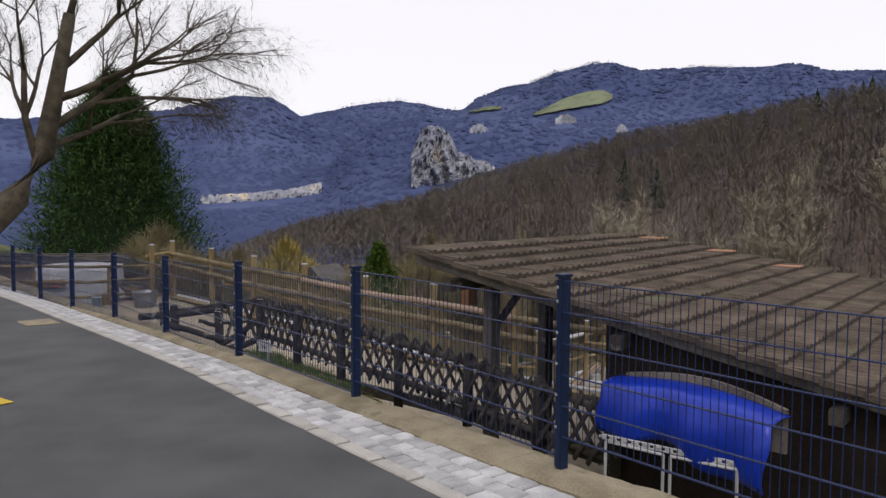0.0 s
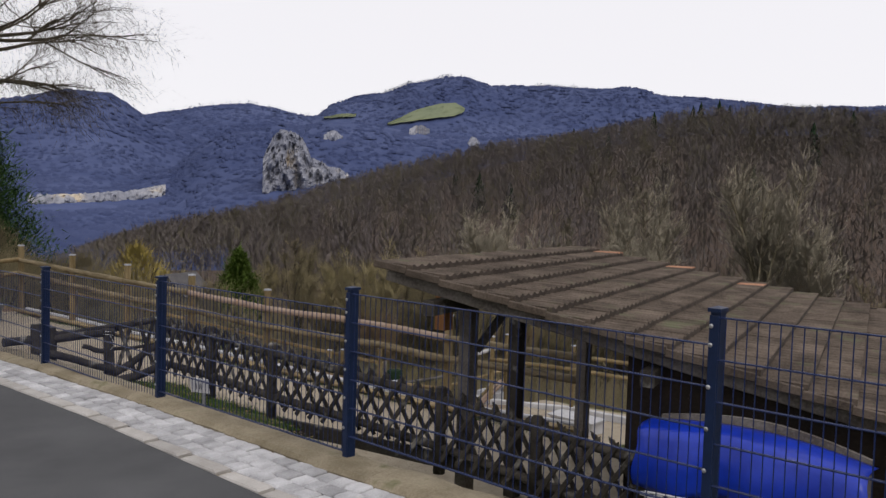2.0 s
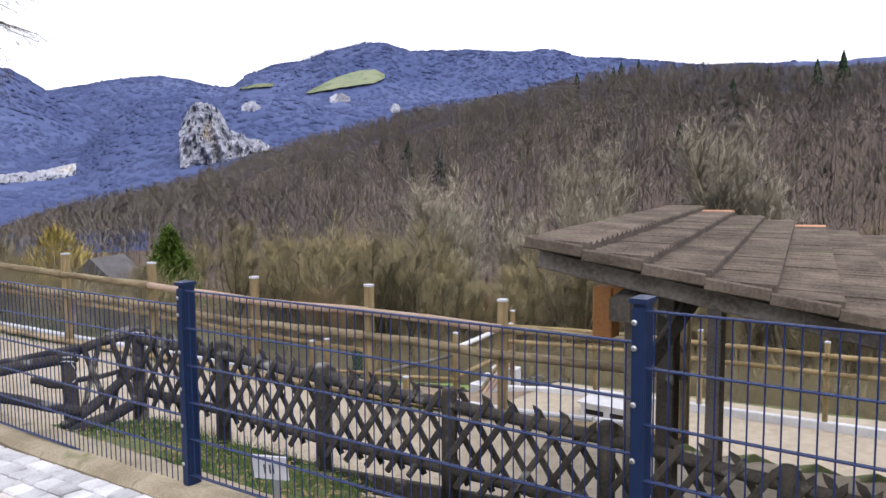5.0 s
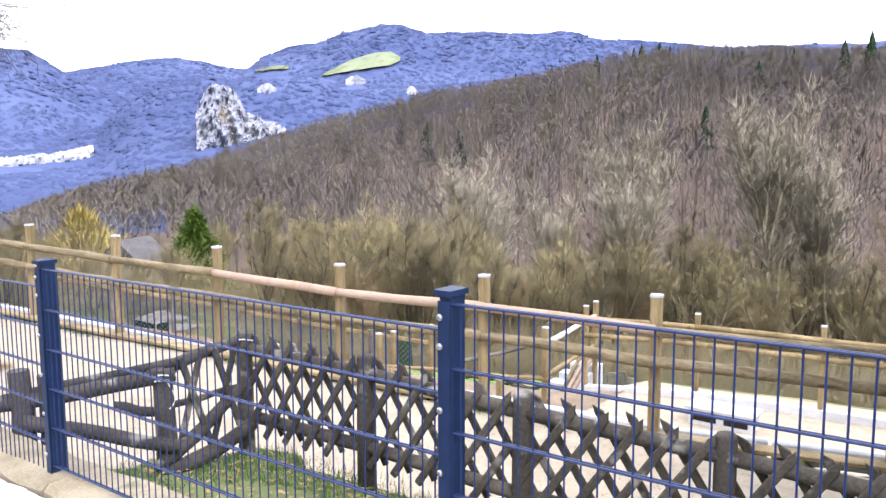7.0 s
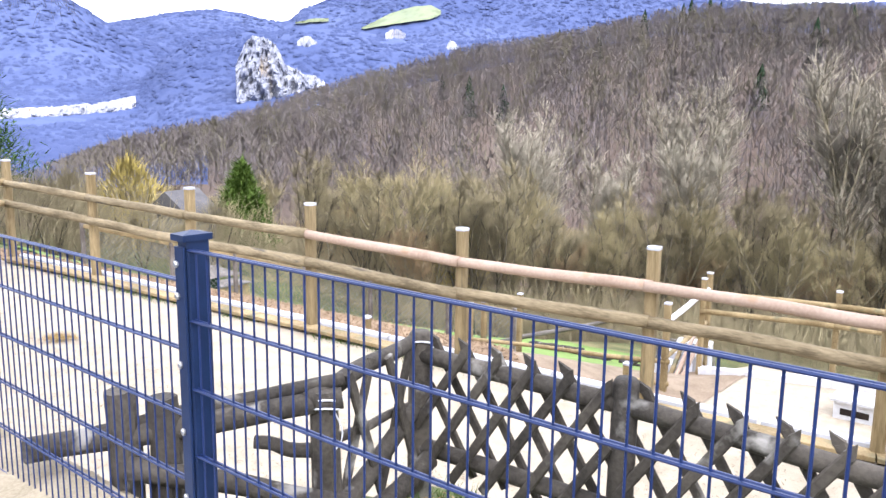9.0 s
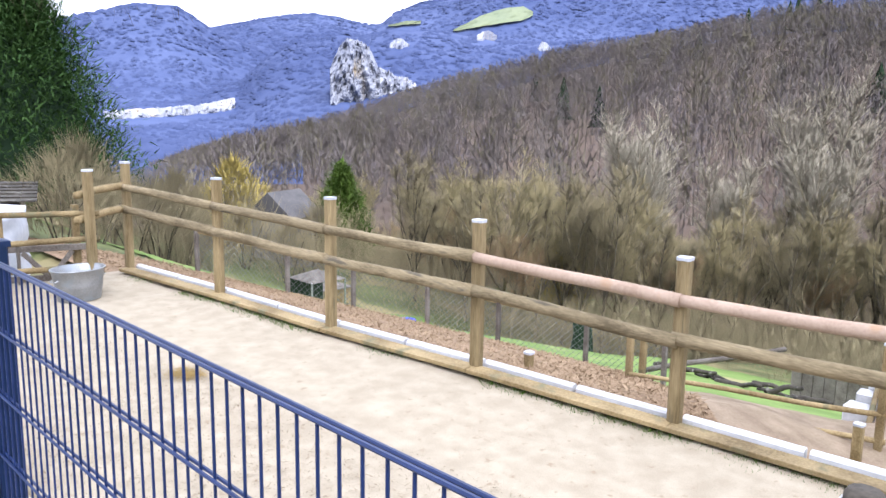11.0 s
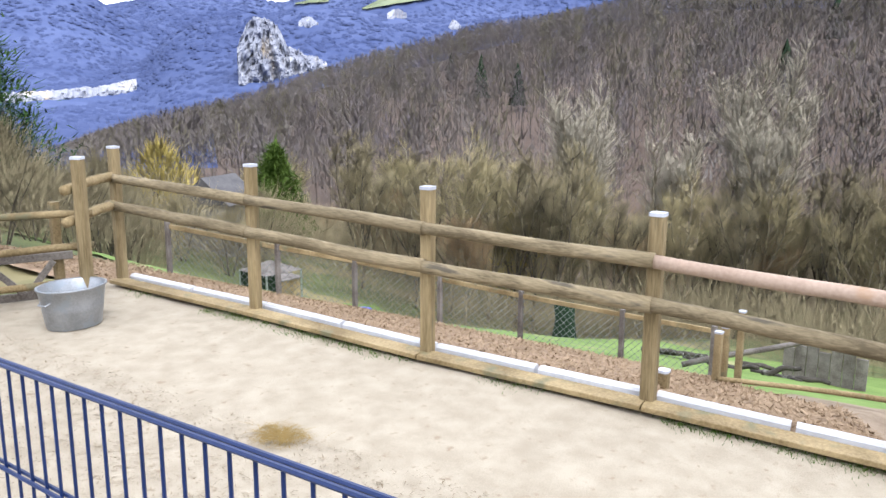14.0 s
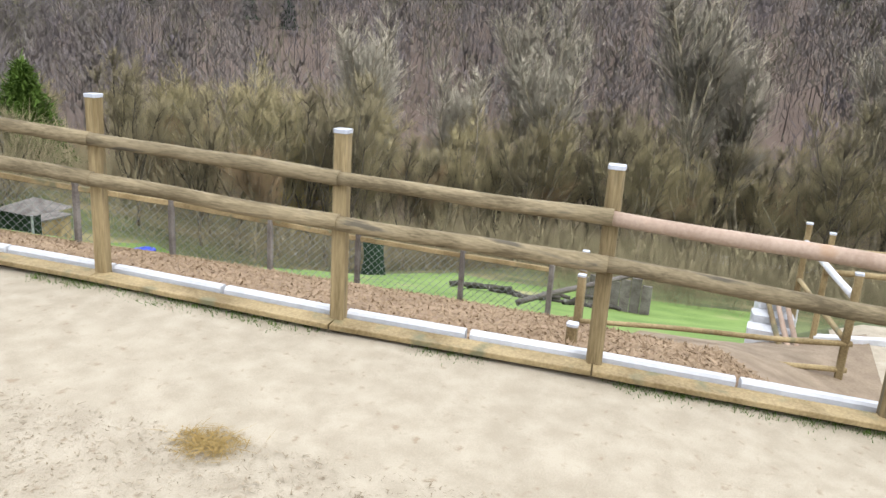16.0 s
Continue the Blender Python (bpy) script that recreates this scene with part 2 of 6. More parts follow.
def post_z(y):
    """A notional foot 1.10 m below the tops of the fence posts."""
    return line(y, (-30, -7.5, -5, -2.52, 0, 2.52, 5.04, 7.56, 10.08, 12.6, 15.1, 20, 40), (2.0, 0.7, 0.53, 0.38, 0.234, 0.094, -0.033, -0.13, -0.232, -0.33, -0.42, -0.57, -1.0))


def road_z(y):
    return line(y, (-30, -7.5, -5, -2.52, 0, 2.52, 5.04, 7.56, 10.08, 12.6, 15.1, 20, 40), (1.2, 0.3, 0.2, 0.11, 0.02, -0.06, -0.09, -0.17, -0.27, -0.36, -0.45, -0.6, -1.0))


def sand_z(y):
    return line(y, (2, 6.8, 8.7, 10.9, 12.8, 14.8, 19.4), (-1.6, -1.55, -1.48, -1.43, -1.33, -1.27, -1.2))


def rail_x(y):
    return line(y, (-6, 6.8, 8.7, 10.9, 12.8, 14.8, 17, 19.4, 22), (7.6, 5.95, 5.59, 5.3, 4.89, 4.53, 4.32, 4.03, 3.8))


def fall_z(x, y):
    """The meadow that falls away beyond the rail fence."""
    d = x - rail_x(y)
    a = line(d, (0, 0.4, 6, 9, 19, 40, 60, 75), (-1.4, -1.47, -3.15, -4.3, -7.3, -12.3, -15.6, -17))
    if y > 12:
        dip = max(0.0, min(1.0, (y - 23) / 10)) * max(0.0, min(1.0, (48 - y) / 10)) * max(0.0, min(1.0, (x - 8) / 6))
        return a - 1.9 * dip
    b = line(d, (0, 0.4, 2.2, 8.5, 19, 40, 60, 75), (-1.5, -1.8, -3.1, -3.3, -7.3, -12.3, -15.6, -17))
    return b + (a - b) * max(0.0, min(1.0, (y - 10) / 2))


def ground_z(x, y):
    """Bank, paddock and meadow near the road."""
    if x < 0.12:
        return road_z(y) - 0.07
    if x < 2.0 and y < 8.4:
        edge = line(y, (2.4, 4.0, 5.4, 9), (-1.35, -0.75, road_z(y) - 0.28, road_z(y) - 0.25))
        return line(x, (0.12, 0.32, 2.0), (road_z(y) - 0.12, edge, line(y, (2.4, 4.5, 6), (-1.5, -1.0, -0.78))))
    s = sand_z(y) - 0.05
    if y > 19.5:
        s = line(y, (19.5, 23, 40, 80), (s, -1.5, -3.0, -8))
    if x < rail_x(y):
        return line(x, (0.12, 0.16, 0.2), (road_z(y) - 0.1, road_z(y) - 0.3, s))
    z = fall_z(x, y)
    return z


# ---- ground and hills ----
RIDGE = ((-60, 520, -5.8), (0.4, 520, -5.8), (20.4, 520, -5.8), (27.4, 520, -4.0), (35.4, 510, -1.6), (41.4, 500, 0.4), (46.4, 490, 1.7), (52.4, 480, 3.2), (57.4, 470, 3.9), (61.4, 460, 4.7), (66.4, 450, 5.4), (72.4, 440, 5.7), (79.4, 430, 5.4), (95.4, 420, 5.2), (140, 420, 5.2))
SPUR = ((-60, -6), (20, -5), (25.3, -2.9), (30.8, -1.0), (35.3, 0.05), (41.5, 1.87), (46.5, 3.55), (52.3, 4.95), (58.1, 5.65), (63, 6.7), (66.4, 7.45), (70.3, 7.68), (74.2, 7.5), (79.7, 7.0), (95, 6.5), (140, 6))
MIDDLE = ((-60, 1.08), (19.0, 1.18), (27.0, 1.38), (29.5, 1.98), (31.2, 3.68), (32.8, 4.58), (35.2, 5.18), (36.7, 5.53), (37.5, 5.18), (40.3, 5.68), (44.3, 5.48), (51.0, 4.98), (59.0, 5.28), (140, 5.28))
BLUFF = ((-60, 4.68), (-1.0, 4.48), (8.8, 4.58), (18.2, 5.43), (22.7, 6.68), (25.4, 6.73), (26.3, 6.23), (27.4, 5.48), (29.0, 4.78), (32.0, 3.78), (37.0, 2.68), (44.0, 1.28), (140, 1.28))
SKYLINE = ((-60, 4.28), (-1.0, 4.28), (19.0, 4.88), (27.4, 5.48), (28.5, 5.63), (31.1, 6.28), (34.3, 6.78), (36.2, 6.58), (37.9, 6.08), (39.2, 5.98), (40.2, 6.78), (42.2, 7.48), (44.2, 7.78), (45.8, 8.58), (48.4, 9.28), (50.0, 9.13), (51.8, 8.63), (55.0, 8.48), (61.6, 8.48), (63.9, 7.98), (66.6, 7.78), (74.0, 7.28), (94.0, 6.28), (140, 5.28))
EYE = Vector((-1, 7, 1.4))


def hill_z(az, r, x, y):
    """Valley floor, wooded spur, rock hill and skyline, by bearing and distance."""
    a = [p[0] for p in RIDGE]
    top_r = line(az, a, [p[1] for p in RIDGE])
    top = EYE.z + top_r * math.tan(radians(line(az, a, [p[2] for p in RIDGE])))
    foot = line(az, (-60, 20, 35, 60, 140), (330, 300, 200, 95, 85))
    z = -17 - 0.0 * r
    if r > foot:
        s = min(1.0, (r - foot) / (top_r - foot))
        z = -17 + (top + 17) * (1 - (1 - s) ** 1.25)
        if r > top_r:
            z = top - (r - top_r) * 0.22
    z = max(z, -45)
    z += 3.0 * noise.noise(Vector((x, y, 0)) * 0.012) * min(1, max(0, (r - 120) / 150))
    for dist, wide, prof in ((1250, 330, MIDDLE), (1750, 420, BLUFF), (2500, 620, SKYLINE)):
        h = EYE.z + dist * math.tan(radians(line(az, [p[0] for p in prof], [p[1] for p in prof])))
        h += 45
        s = (r - dist) / wide
        bump = (1 / (1 + abs(s) ** 2.4)) if s < 0 else 1 / (1 + abs(s * 0.6) ** 2)
        hz = -45 + h * bump
        hz += dist * 0.0016 * noise.noise(Vector((x, y, 2)) * (90.0 / dist)) * bump
        hz += dist * 0.006 * noise.noise(Vector((x, y, 3)) * (6.0 / dist)) * min(1, bump * 1.6) + dist * 0.003 * noise.noise(Vector((x, y, 9)) * (22.0 / dist)) * bump
        z = max(z, hz)
    return z


def land_z(x, y):
    dx, dy = x - EYE.x, y - EYE.y
    r = math.hypot(dx, dy)
    az = math.degrees(math.atan2(dx, dy))
    if (az > 140 or az < -60) and (r > 30 or x < 0.12):
        return road_z(y) - 0.07 if r < 40 else road_z(y) + (r - 40) * 0.05
    near = ground_z(x, y)
    if r < 58:
        return near
    far = hill_z(az, r, x, y)
    t = min(1, (r - 58) / 45)
    t = t * t * (3 - 2 * t)
    return near * (1 - t) + far * t


def build_ground():
    """One sheet from the bank to the horizon, in rings round the road."""
    rings = [0.0] + [0.35 * i for i in range(1, 60)]
    while rings[-1] < 4300:
        rings.append(rings[-1] * 1.022 + 0.18)
    angles = [-180 + i * 4 for i in range(30)] + [-60 + i * 0.6 for i in range(334)] + [141 + i for i in range(39)]
    n = len(angles)
    vs, fs, mats = [], [], []
    for r in rings:
        for a in angles:
            x, y = EYE.x + r * math.sin(radians(a)), EYE.y + r * math.cos(radians(a))
            vs.append((x, y, land_z(x, y)))
    for i in range(len(rings) - 1):
        for j in range(n):
            k = (j + 1) % n
            fs.append((i * n + j, (i + 1) * n + j, (i + 1) * n + k, i * n + k))
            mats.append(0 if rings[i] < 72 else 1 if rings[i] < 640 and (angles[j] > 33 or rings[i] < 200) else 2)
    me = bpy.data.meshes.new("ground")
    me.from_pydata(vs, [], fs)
    for m in (GRASS, FLOOR, HILL_HAZE):
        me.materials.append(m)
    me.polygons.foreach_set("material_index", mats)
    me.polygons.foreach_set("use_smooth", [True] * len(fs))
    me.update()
    tagged(new("ground", me), "grassy valley falling away to bare wooded hills tinted for haze", "ground", kind="structure")


build_ground()


# ---- road, paved strip, footing ----
def sheet(name, xs_of, y0, y1, step, z_of, material, cols, label, lift=0.0, relief=0.0):
    """A strip of ground between two edges that vary along y."""
    vs, fs = [], []
    rows = int((y1 - y0) / step) + 1
    for i in range(rows):
        y = y0 + i * step
        a, b = xs_of(y)
        for j in range(cols + 1):
            x = a + (b - a) * j / cols
            vs.append((x, y, z_of(x, y) + lift + relief * noise.noise(Vector((x, y, 0)) * 1.3) + 0.4 * relief * noise.noise(Vector((x, y, 5)) * 5)))
    w = cols + 1
    for i in range(rows - 1):
        fs += [(i * w + j, i * w + j + 1, (i + 1) * w + j + 1, (i + 1) * w + j) for j in range(cols)]
    me = bpy.data.meshes.new(name)
    me.from_pydata(vs, [], fs)
    me.materials.append(material)
    me.polygons.foreach_set("use_smooth", [True] * len(fs))
    me.update()
    return tagged(new(name, me), label, name.replace("_", " "), kind="structure")


def road_edge(y):
    """Where the asphalt meets the paved strip."""
    return line(y, (-12, -0.2, 2.0, 5.0, 8.5, 14.6, 20, 34), (-1.1, -0.85, -0.76, -0.71, -0.72, -0.76, -0.95, -3.0))


def strip_edge(y):
    return line(y, (-12, -0.2, 2.0, 4.5, 9.5, 17.9, 22, 34), (-0.3, -0.22, -0.18, -0.18, -0.2, -0.22, -0.4, -2.4))


sheet("road", lambda y: (-9.0, road_edge(y)), -12, 34, 0.5, lambda x, y: road_z(y), ASPHALT, 16, "dark grey asphalt lane running downhill", 0.0)
sheet("verge", lambda y: (-30.0, -9.0), -12, 34, 2.0, lambda x, y: road_z(y) + 0.02 * (-x - 9), GRASS, 10, "grass verge across the lane", 0.0, 0.05)
sheet("pavement", lambda y: (road_edge(y), strip_edge(y) + 0.05), -8, 30, 0.5, lambda x, y: road_z(y), FOOT, 3, "mortar bed of the light paved strip", -0.012)
pavement = bpy.data.objects["pavement"]


def build_marks():
    for k, (x, y, lx, ly) in enumerate(((-2.54, 4.62, 0.14, 0.36), (-1.1, 10.7, 0.5, 0.9))):
        s = Shape()
        s.box((-lx / 2, -ly / 2, 0), (lx / 2, ly / 2, 0.004))
        ob = part("road_marking", s, YELLOW)
        ob.matrix_world = pose(x, y, road_z(y) + 0.002, -2.6, 0, 12 if k == 0 else 0)
        tagged(ob, "short yellow paint stroke on the asphalt" if k == 0 else "worn sandy patch on the asphalt", "marking", kind="structure")
        if k == 1:
            ob.data.materials[0] = FOOT


build_marks()


def build_footing():
    """A rough low concrete and stone edge, in lengths, in which the fence stands."""
    foot = thing("kerb", "tan weathered concrete edging under the steel fence", "kerb", at=(0, 0, 0))
    tagged(foot, kind="structure")
    y = -7.5
    rng = random.Random(3)
    while y < 26:
        ln = rng.uniform(0.85, 1.15)
        z0, z1 = road_z(y), road_z(y + ln)
        xo = strip_edge(y)
        s = Shape()
        n = 8
        vs, fs = [], []
        prof = ((xo + 0.01, -0.10), (xo + 0.0, 0.015), (xo + 0.03, 0.045), (-0.05, 0.055), (0.12, 0.05), (0.17, 0.02), (0.18, -0.22))
        for i in range(n + 1):
            yy = y + 0.002 + (ln - 0.004) * i / n
            for px, pz in prof:
                w = noise.noise(Vector((px * 5, yy * 4, pz * 9))) * 0.018
                vs.append((px + w, yy, road_z(yy) + pz + w * 0.7))
        k = len(prof)
        for i in range(n):
            fs += [(i * k + j, i * k + j + 1, (i + 1) * k + j + 1, (i + 1) * k + j) for j in range(k - 1)]
        fs += [list(range(k)), list(range(n * k, n * k + k))[::-1]]
        s.add(vs, fs)
        part("edging_block", s, FOOT, foot)
        y += ln


def build_retaining_wall():
    """Concrete wall between the road edge and the lower sand."""
    s = Shape()
    ys = [8.45 + 0.6 * i for i in range(26)]
    for y in ys:
        s.v += [(x, y, z) for x, z in ((0.1, sand_z(y) - 0.3), (0.26, sand_z(y) - 0.3), (0.24, road_z(y) - 0.04), (0.1, road_z(y) - 0.04))]
    for i in range(len(ys) - 1):
        s.f += [(i * 4 + a, i * 4 + b, i * 4 + 4 + b, i * 4 + 4 + a) for a, b in ((0, 1), (1, 2), (2, 3), (3, 0))]
    s.f += [(0, 1, 2, 3), tuple(len(s.v) - q for q in (1, 2, 3, 4))]
    tagged(part("retaining_wall", s, FOOT), "tan concrete wall below the steel fence", "wall", kind="structure")


build_footing()
build_retaining_wall()


# ---- steel mesh fence ----
SPACING = 2.52


def fence_x(y):
    return line(y, (-8, 0, 2.52, 5.04, 7.56, 10.08, 12.6, 15.12, 18, 26), (-0.01, -0.006, 0.036, -0.022, -0.052, -0.062, -0.17, -0.26, -0.4, -1.4))


def fence_y(k):
    return SPACING * k + {0: -0.045, 1: 0.038, 2: 0.022, 3: -0.022, 4: 0.012}.get(k, 0.0)


def build_fence():
    """Posts with caps, clamp rails and bolts; panels of double rods."""
    body = Shape().box((-0.022, -0.025, -0.45), (0.05, 0.025, 1.09), None, 0.005).mesh("post_body", STEEL)
    clamp = Shape().box((-0.034, -0.023, -0.14), (-0.0245, 0.023, 1.07), None, 0.003).mesh("clamp_rail", STEEL)
    cap_s = Shape()
    cap_s.box((-0.038, -0.031, 1.086), (0.056, 0.031, 1.104))
    cap_s.add([(-0.038, -0.031, 1.104), (0.056, -0.031, 1.104), (0.056, 0.031, 1.104), (-0.038, 0.031, 1.104), (0.009, 0, 1.114)], [(0, 1, 4), (1, 2, 4), (2, 3, 4), (3, 0, 4)])
    cap = cap_s.mesh("cap", STEEL)
    bolt_s = Shape()
    for i, (x, r) in enumerate(((0, 0.011), (-0.004, 0.0105), (-0.0075, 0.006))):
        bolt_s.v += [(x, r * math.cos(a), r * math.sin(a)) for a in [j * math.pi / 5 for j in range(10)]]
    bolt_s.f += [[i * 10 + j, i * 10 + (j + 1) % 10, i * 10 + 10 + (j + 1) % 10, i * 10 + 10 + j] for i in (0, 1) for j in range(10)] + [list(range(20, 30))]
    bolt = bolt_s.mesh("bolt", BOLT)
    rods = Shape()
    rods.pole([(0, 0, 0), (0, 0, 1.004)], [0.003, 0.003], 6)
    upright = rods.mesh("upright_rod", ROD)
    fence = thing("steel_fence", "dark blue steel mesh fence with bolted posts in the edging", "fence")
    for k in range(-3, 10):
        y = fence_y(k)
        p = part("fence_post", body, None, fence)
        p.location = (fence_x(y), y, post_z(y) - 0.008)
        part("clamp_rail", clamp, None, p)
        part("cap", cap, None, p)
        for h in (0.12, 0.33, 0.53, 0.73, 0.93, 1.02):
            b = part("bolt", bolt, None, p, "shiny round bolt")
            b.location = (-0.0345, 0.012, h)
    for k in range(-3, 9):
        y0, y1 = fence_y(k), fence_y(k + 1)
        x0, x1 = fence_x(y0), fence_x(y1)
        n = 50
        # level stepped panels up to the corner, then panels sloped to fit the camera's view
        z0, drop = (post_z(y1) + 0.115, -0.012) if k < 4 else (post_z(y0), post_z(y1) - post_z(y0) - 0.02)
        pan = part("mesh_panel", Shape().pole([(-0.012, 0.0, -0.055), (x1 - x0 - 0.012, (y1 - y0), drop - 0.055)], [0.004, 0.004], 6), ROD, fence)
        pan.location = (x0, y0, z0)
        for j in range(6):
            h = -0.05 + 0.2 * j
            for side in (-0.0065, 0.0065):
                s = Shape().pole([(side - 0.012, 0.0, h), (x1 - x0 + side - 0.012, (y1 - y0), drop + h)], [0.004, 0.004], 6)
                part("cross_rod", s, ROD, pan)
        for i in range(1, n):
            if k < -2 and i % 2:
                continue
            t = i / n
            u = part("upright_rod", upright, None, pan)
            u.location = ((x1 - x0) * t - 0.012, (y1 - y0) * t, drop * t - 0.055)


build_fence()


# ---- log rail fence round the paddock ----
RAIL_POSTS = ((6.55, 4.6), (5.96, 6.78), (5.57, 8.72), (5.3, 10.8), (4.89, 12.81), (4.53, 14.81), (4.32, 17.08), (4.03, 19.36))
RAIL_TOPS = (-0.08, 0.0, 0.09, 0.083, 0.22, 0.294, 0.369, 0.467)


def square_post(name, x, y, z0, z1, w, material, label, group, cap=True, lean=0.0, turn=0.0):
    p = thing(name, label, "fence post", group, (x, y, z0))
    s = Shape()
    s.box((-w / 2, -w / 2, -0.25), (w / 2, w / 2, z1 - z0), None, w * 0.16)
    b = part("post_body", s, material, p)
    if cap:
        c = Shape().box((-w / 2 - 0.004, -w / 2 - 0.004, z1 - z0 - 0.006), (w / 2 + 0.004, w / 2 + 0.004, z1 - z0 + 0.022), None, w * 0.16)
        part("cap", c, CAP, p, "pale weather cap")
    p.rotation_euler = (lean, 0, turn)
    return p


def log_rail(a, b, r0, r1, material, label, group, name="fence_rail", bow=0.02, n=10):
    """A peeled log from a to b, slightly crooked."""
    a, b = Vector(a), Vector(b)
    pts, rad = [], []
    for i in range(n + 1):
        t = i / n
        p = a.lerp(b, t) + Vector((0, 0, bow * noise.noise(a * 3.1 + Vector((t * 2.2, 0, 0))))) + Vector((bow * noise.noise(b * 2.3 + Vector((t * 2.5, 4, 0))), 0, 0))
        pts.append(p - a)
        rad.append((r0 + (r1 - r0) * t) * (1 + 0.06 * noise.noise(Vector((t * 6, a.x, a.y)))))
    s = Shape().pole(pts, rad, 12, 0.05)
    ob = part(name, s, material, None, "", True)
    ob.location = a
    return tagged(ob, label, "fence rail", group)


def build_rails():
    for (x, y), top in zip(RAIL_POSTS, RAIL_TOPS):
        square_post("rail_post", x, y, sand_z(y), top, 0.115, POSTWOOD, "square tan timber post with pale cap beside the paddock", "posts of the log fence", turn=0.12)
    p = [Vector((x - 0.095, y, top)) for (x, y), top in zip(RAIL_POSTS, RAIL_TOPS)]
    for k in range(len(p) - 1):
        a, b = p[k], p[k + 1]
        mt = PINK if k in (1, 2, 3) else RAILWOOD
        label = "pale peeled round log top rail" if mt is PINK else "brown weathered round log rail"
        e = (b - a).normalized() * 0.03
        log_rail(a - e + Vector((0, 0, -0.34)), b + e + Vector((0, 0, -0.34)), 0.062, 0.054, mt, label, "log rails")
        log_rail(a - e + Vector((0, 0, -0.68)), b + e + Vector((0, 0, -0.68)), 0.066, 0.06, RAILWOOD, "brown weathered round log rail", "log rails")
    # plank and pale slabs along the foot of the posts
    for k in range(len(RAIL_POSTS) - 1):
        (x0, y0), (x1, y1) = RAIL_POSTS[k], RAIL_POSTS[k + 1]
        s = Shape().beam((x0 - 0.085, y0, sand_z(y0) + 0.06), (x1 - 0.085, y1 - 0.01, sand_z(y1) + 0.06), 0.2, 0.045, 0.006)
        ob = part("kick_board", s, PINE)
        tagged(ob, "mossy timber board along the paddock edge", "board", "boards at the paddock edge")
        d = Vector((x1 - x0, y1 - y0, 0))
        m = max(2, int(d.length / 0.8))
        for i in range(m):
            a, b = (Vector((x0 + d.x * q, y0 + d.y * q, sand_z(y0 + d.y * q))) for q in (i / m, (i + 1) / m))
            a += Vector((0.13, 0.02, 0.0))
            b += Vector((0.13, -0.02, 0.0))
            s = Shape().beam(a, b, 0.1, 0.22, 0.02)
            tagged(part("edge_slab", s, WHITE), "pale flat stone slab behind the boards", "slab", "pale slabs along the paddock")


build_rails()
sheet("paddock_floor", lambda y: (line(y, (8.2, 8.8), (1.95, 0.24)), rail_x(y) - 0.02), -2, 19.6, 0.2, lambda x, y: sand_z(y), SAND, 24, "trodden pale sand of the pony paddock", 0.0, 0.02)
sheet("chip_floor", lambda y: (rail_x(y) + 0.02, line(y, (10, 12.0, 13.6, 15.3, 16.8, 18.6, 21.3, 24, 26), (6.2, 8.2, 9.6, 12.7, 12.4, 11.6, 9.6, 7.4, 5.8))), 10.2, 25.5, 0.25, lambda x, y: fall_z(x, y), CHIPS, 26, "brown wood chip strip below the log fence", 0.07, 0.03)


# ---- open shed with tiled roof ----
ROOF_N, ROOF_F = Vector((1.54, 3.87, 1.21)), Vector((6.4, 4.74, 1.22))
DIR_N, DIR_F = Vector((0.29, -0.93, -0.205)).normalized(), Vector((0.51, -0.84, -0.166)).normalized()


def roof_point(s, w):
    return (ROOF_N + DIR_N * s).lerp(ROOF_F + DIR_F * s, w)


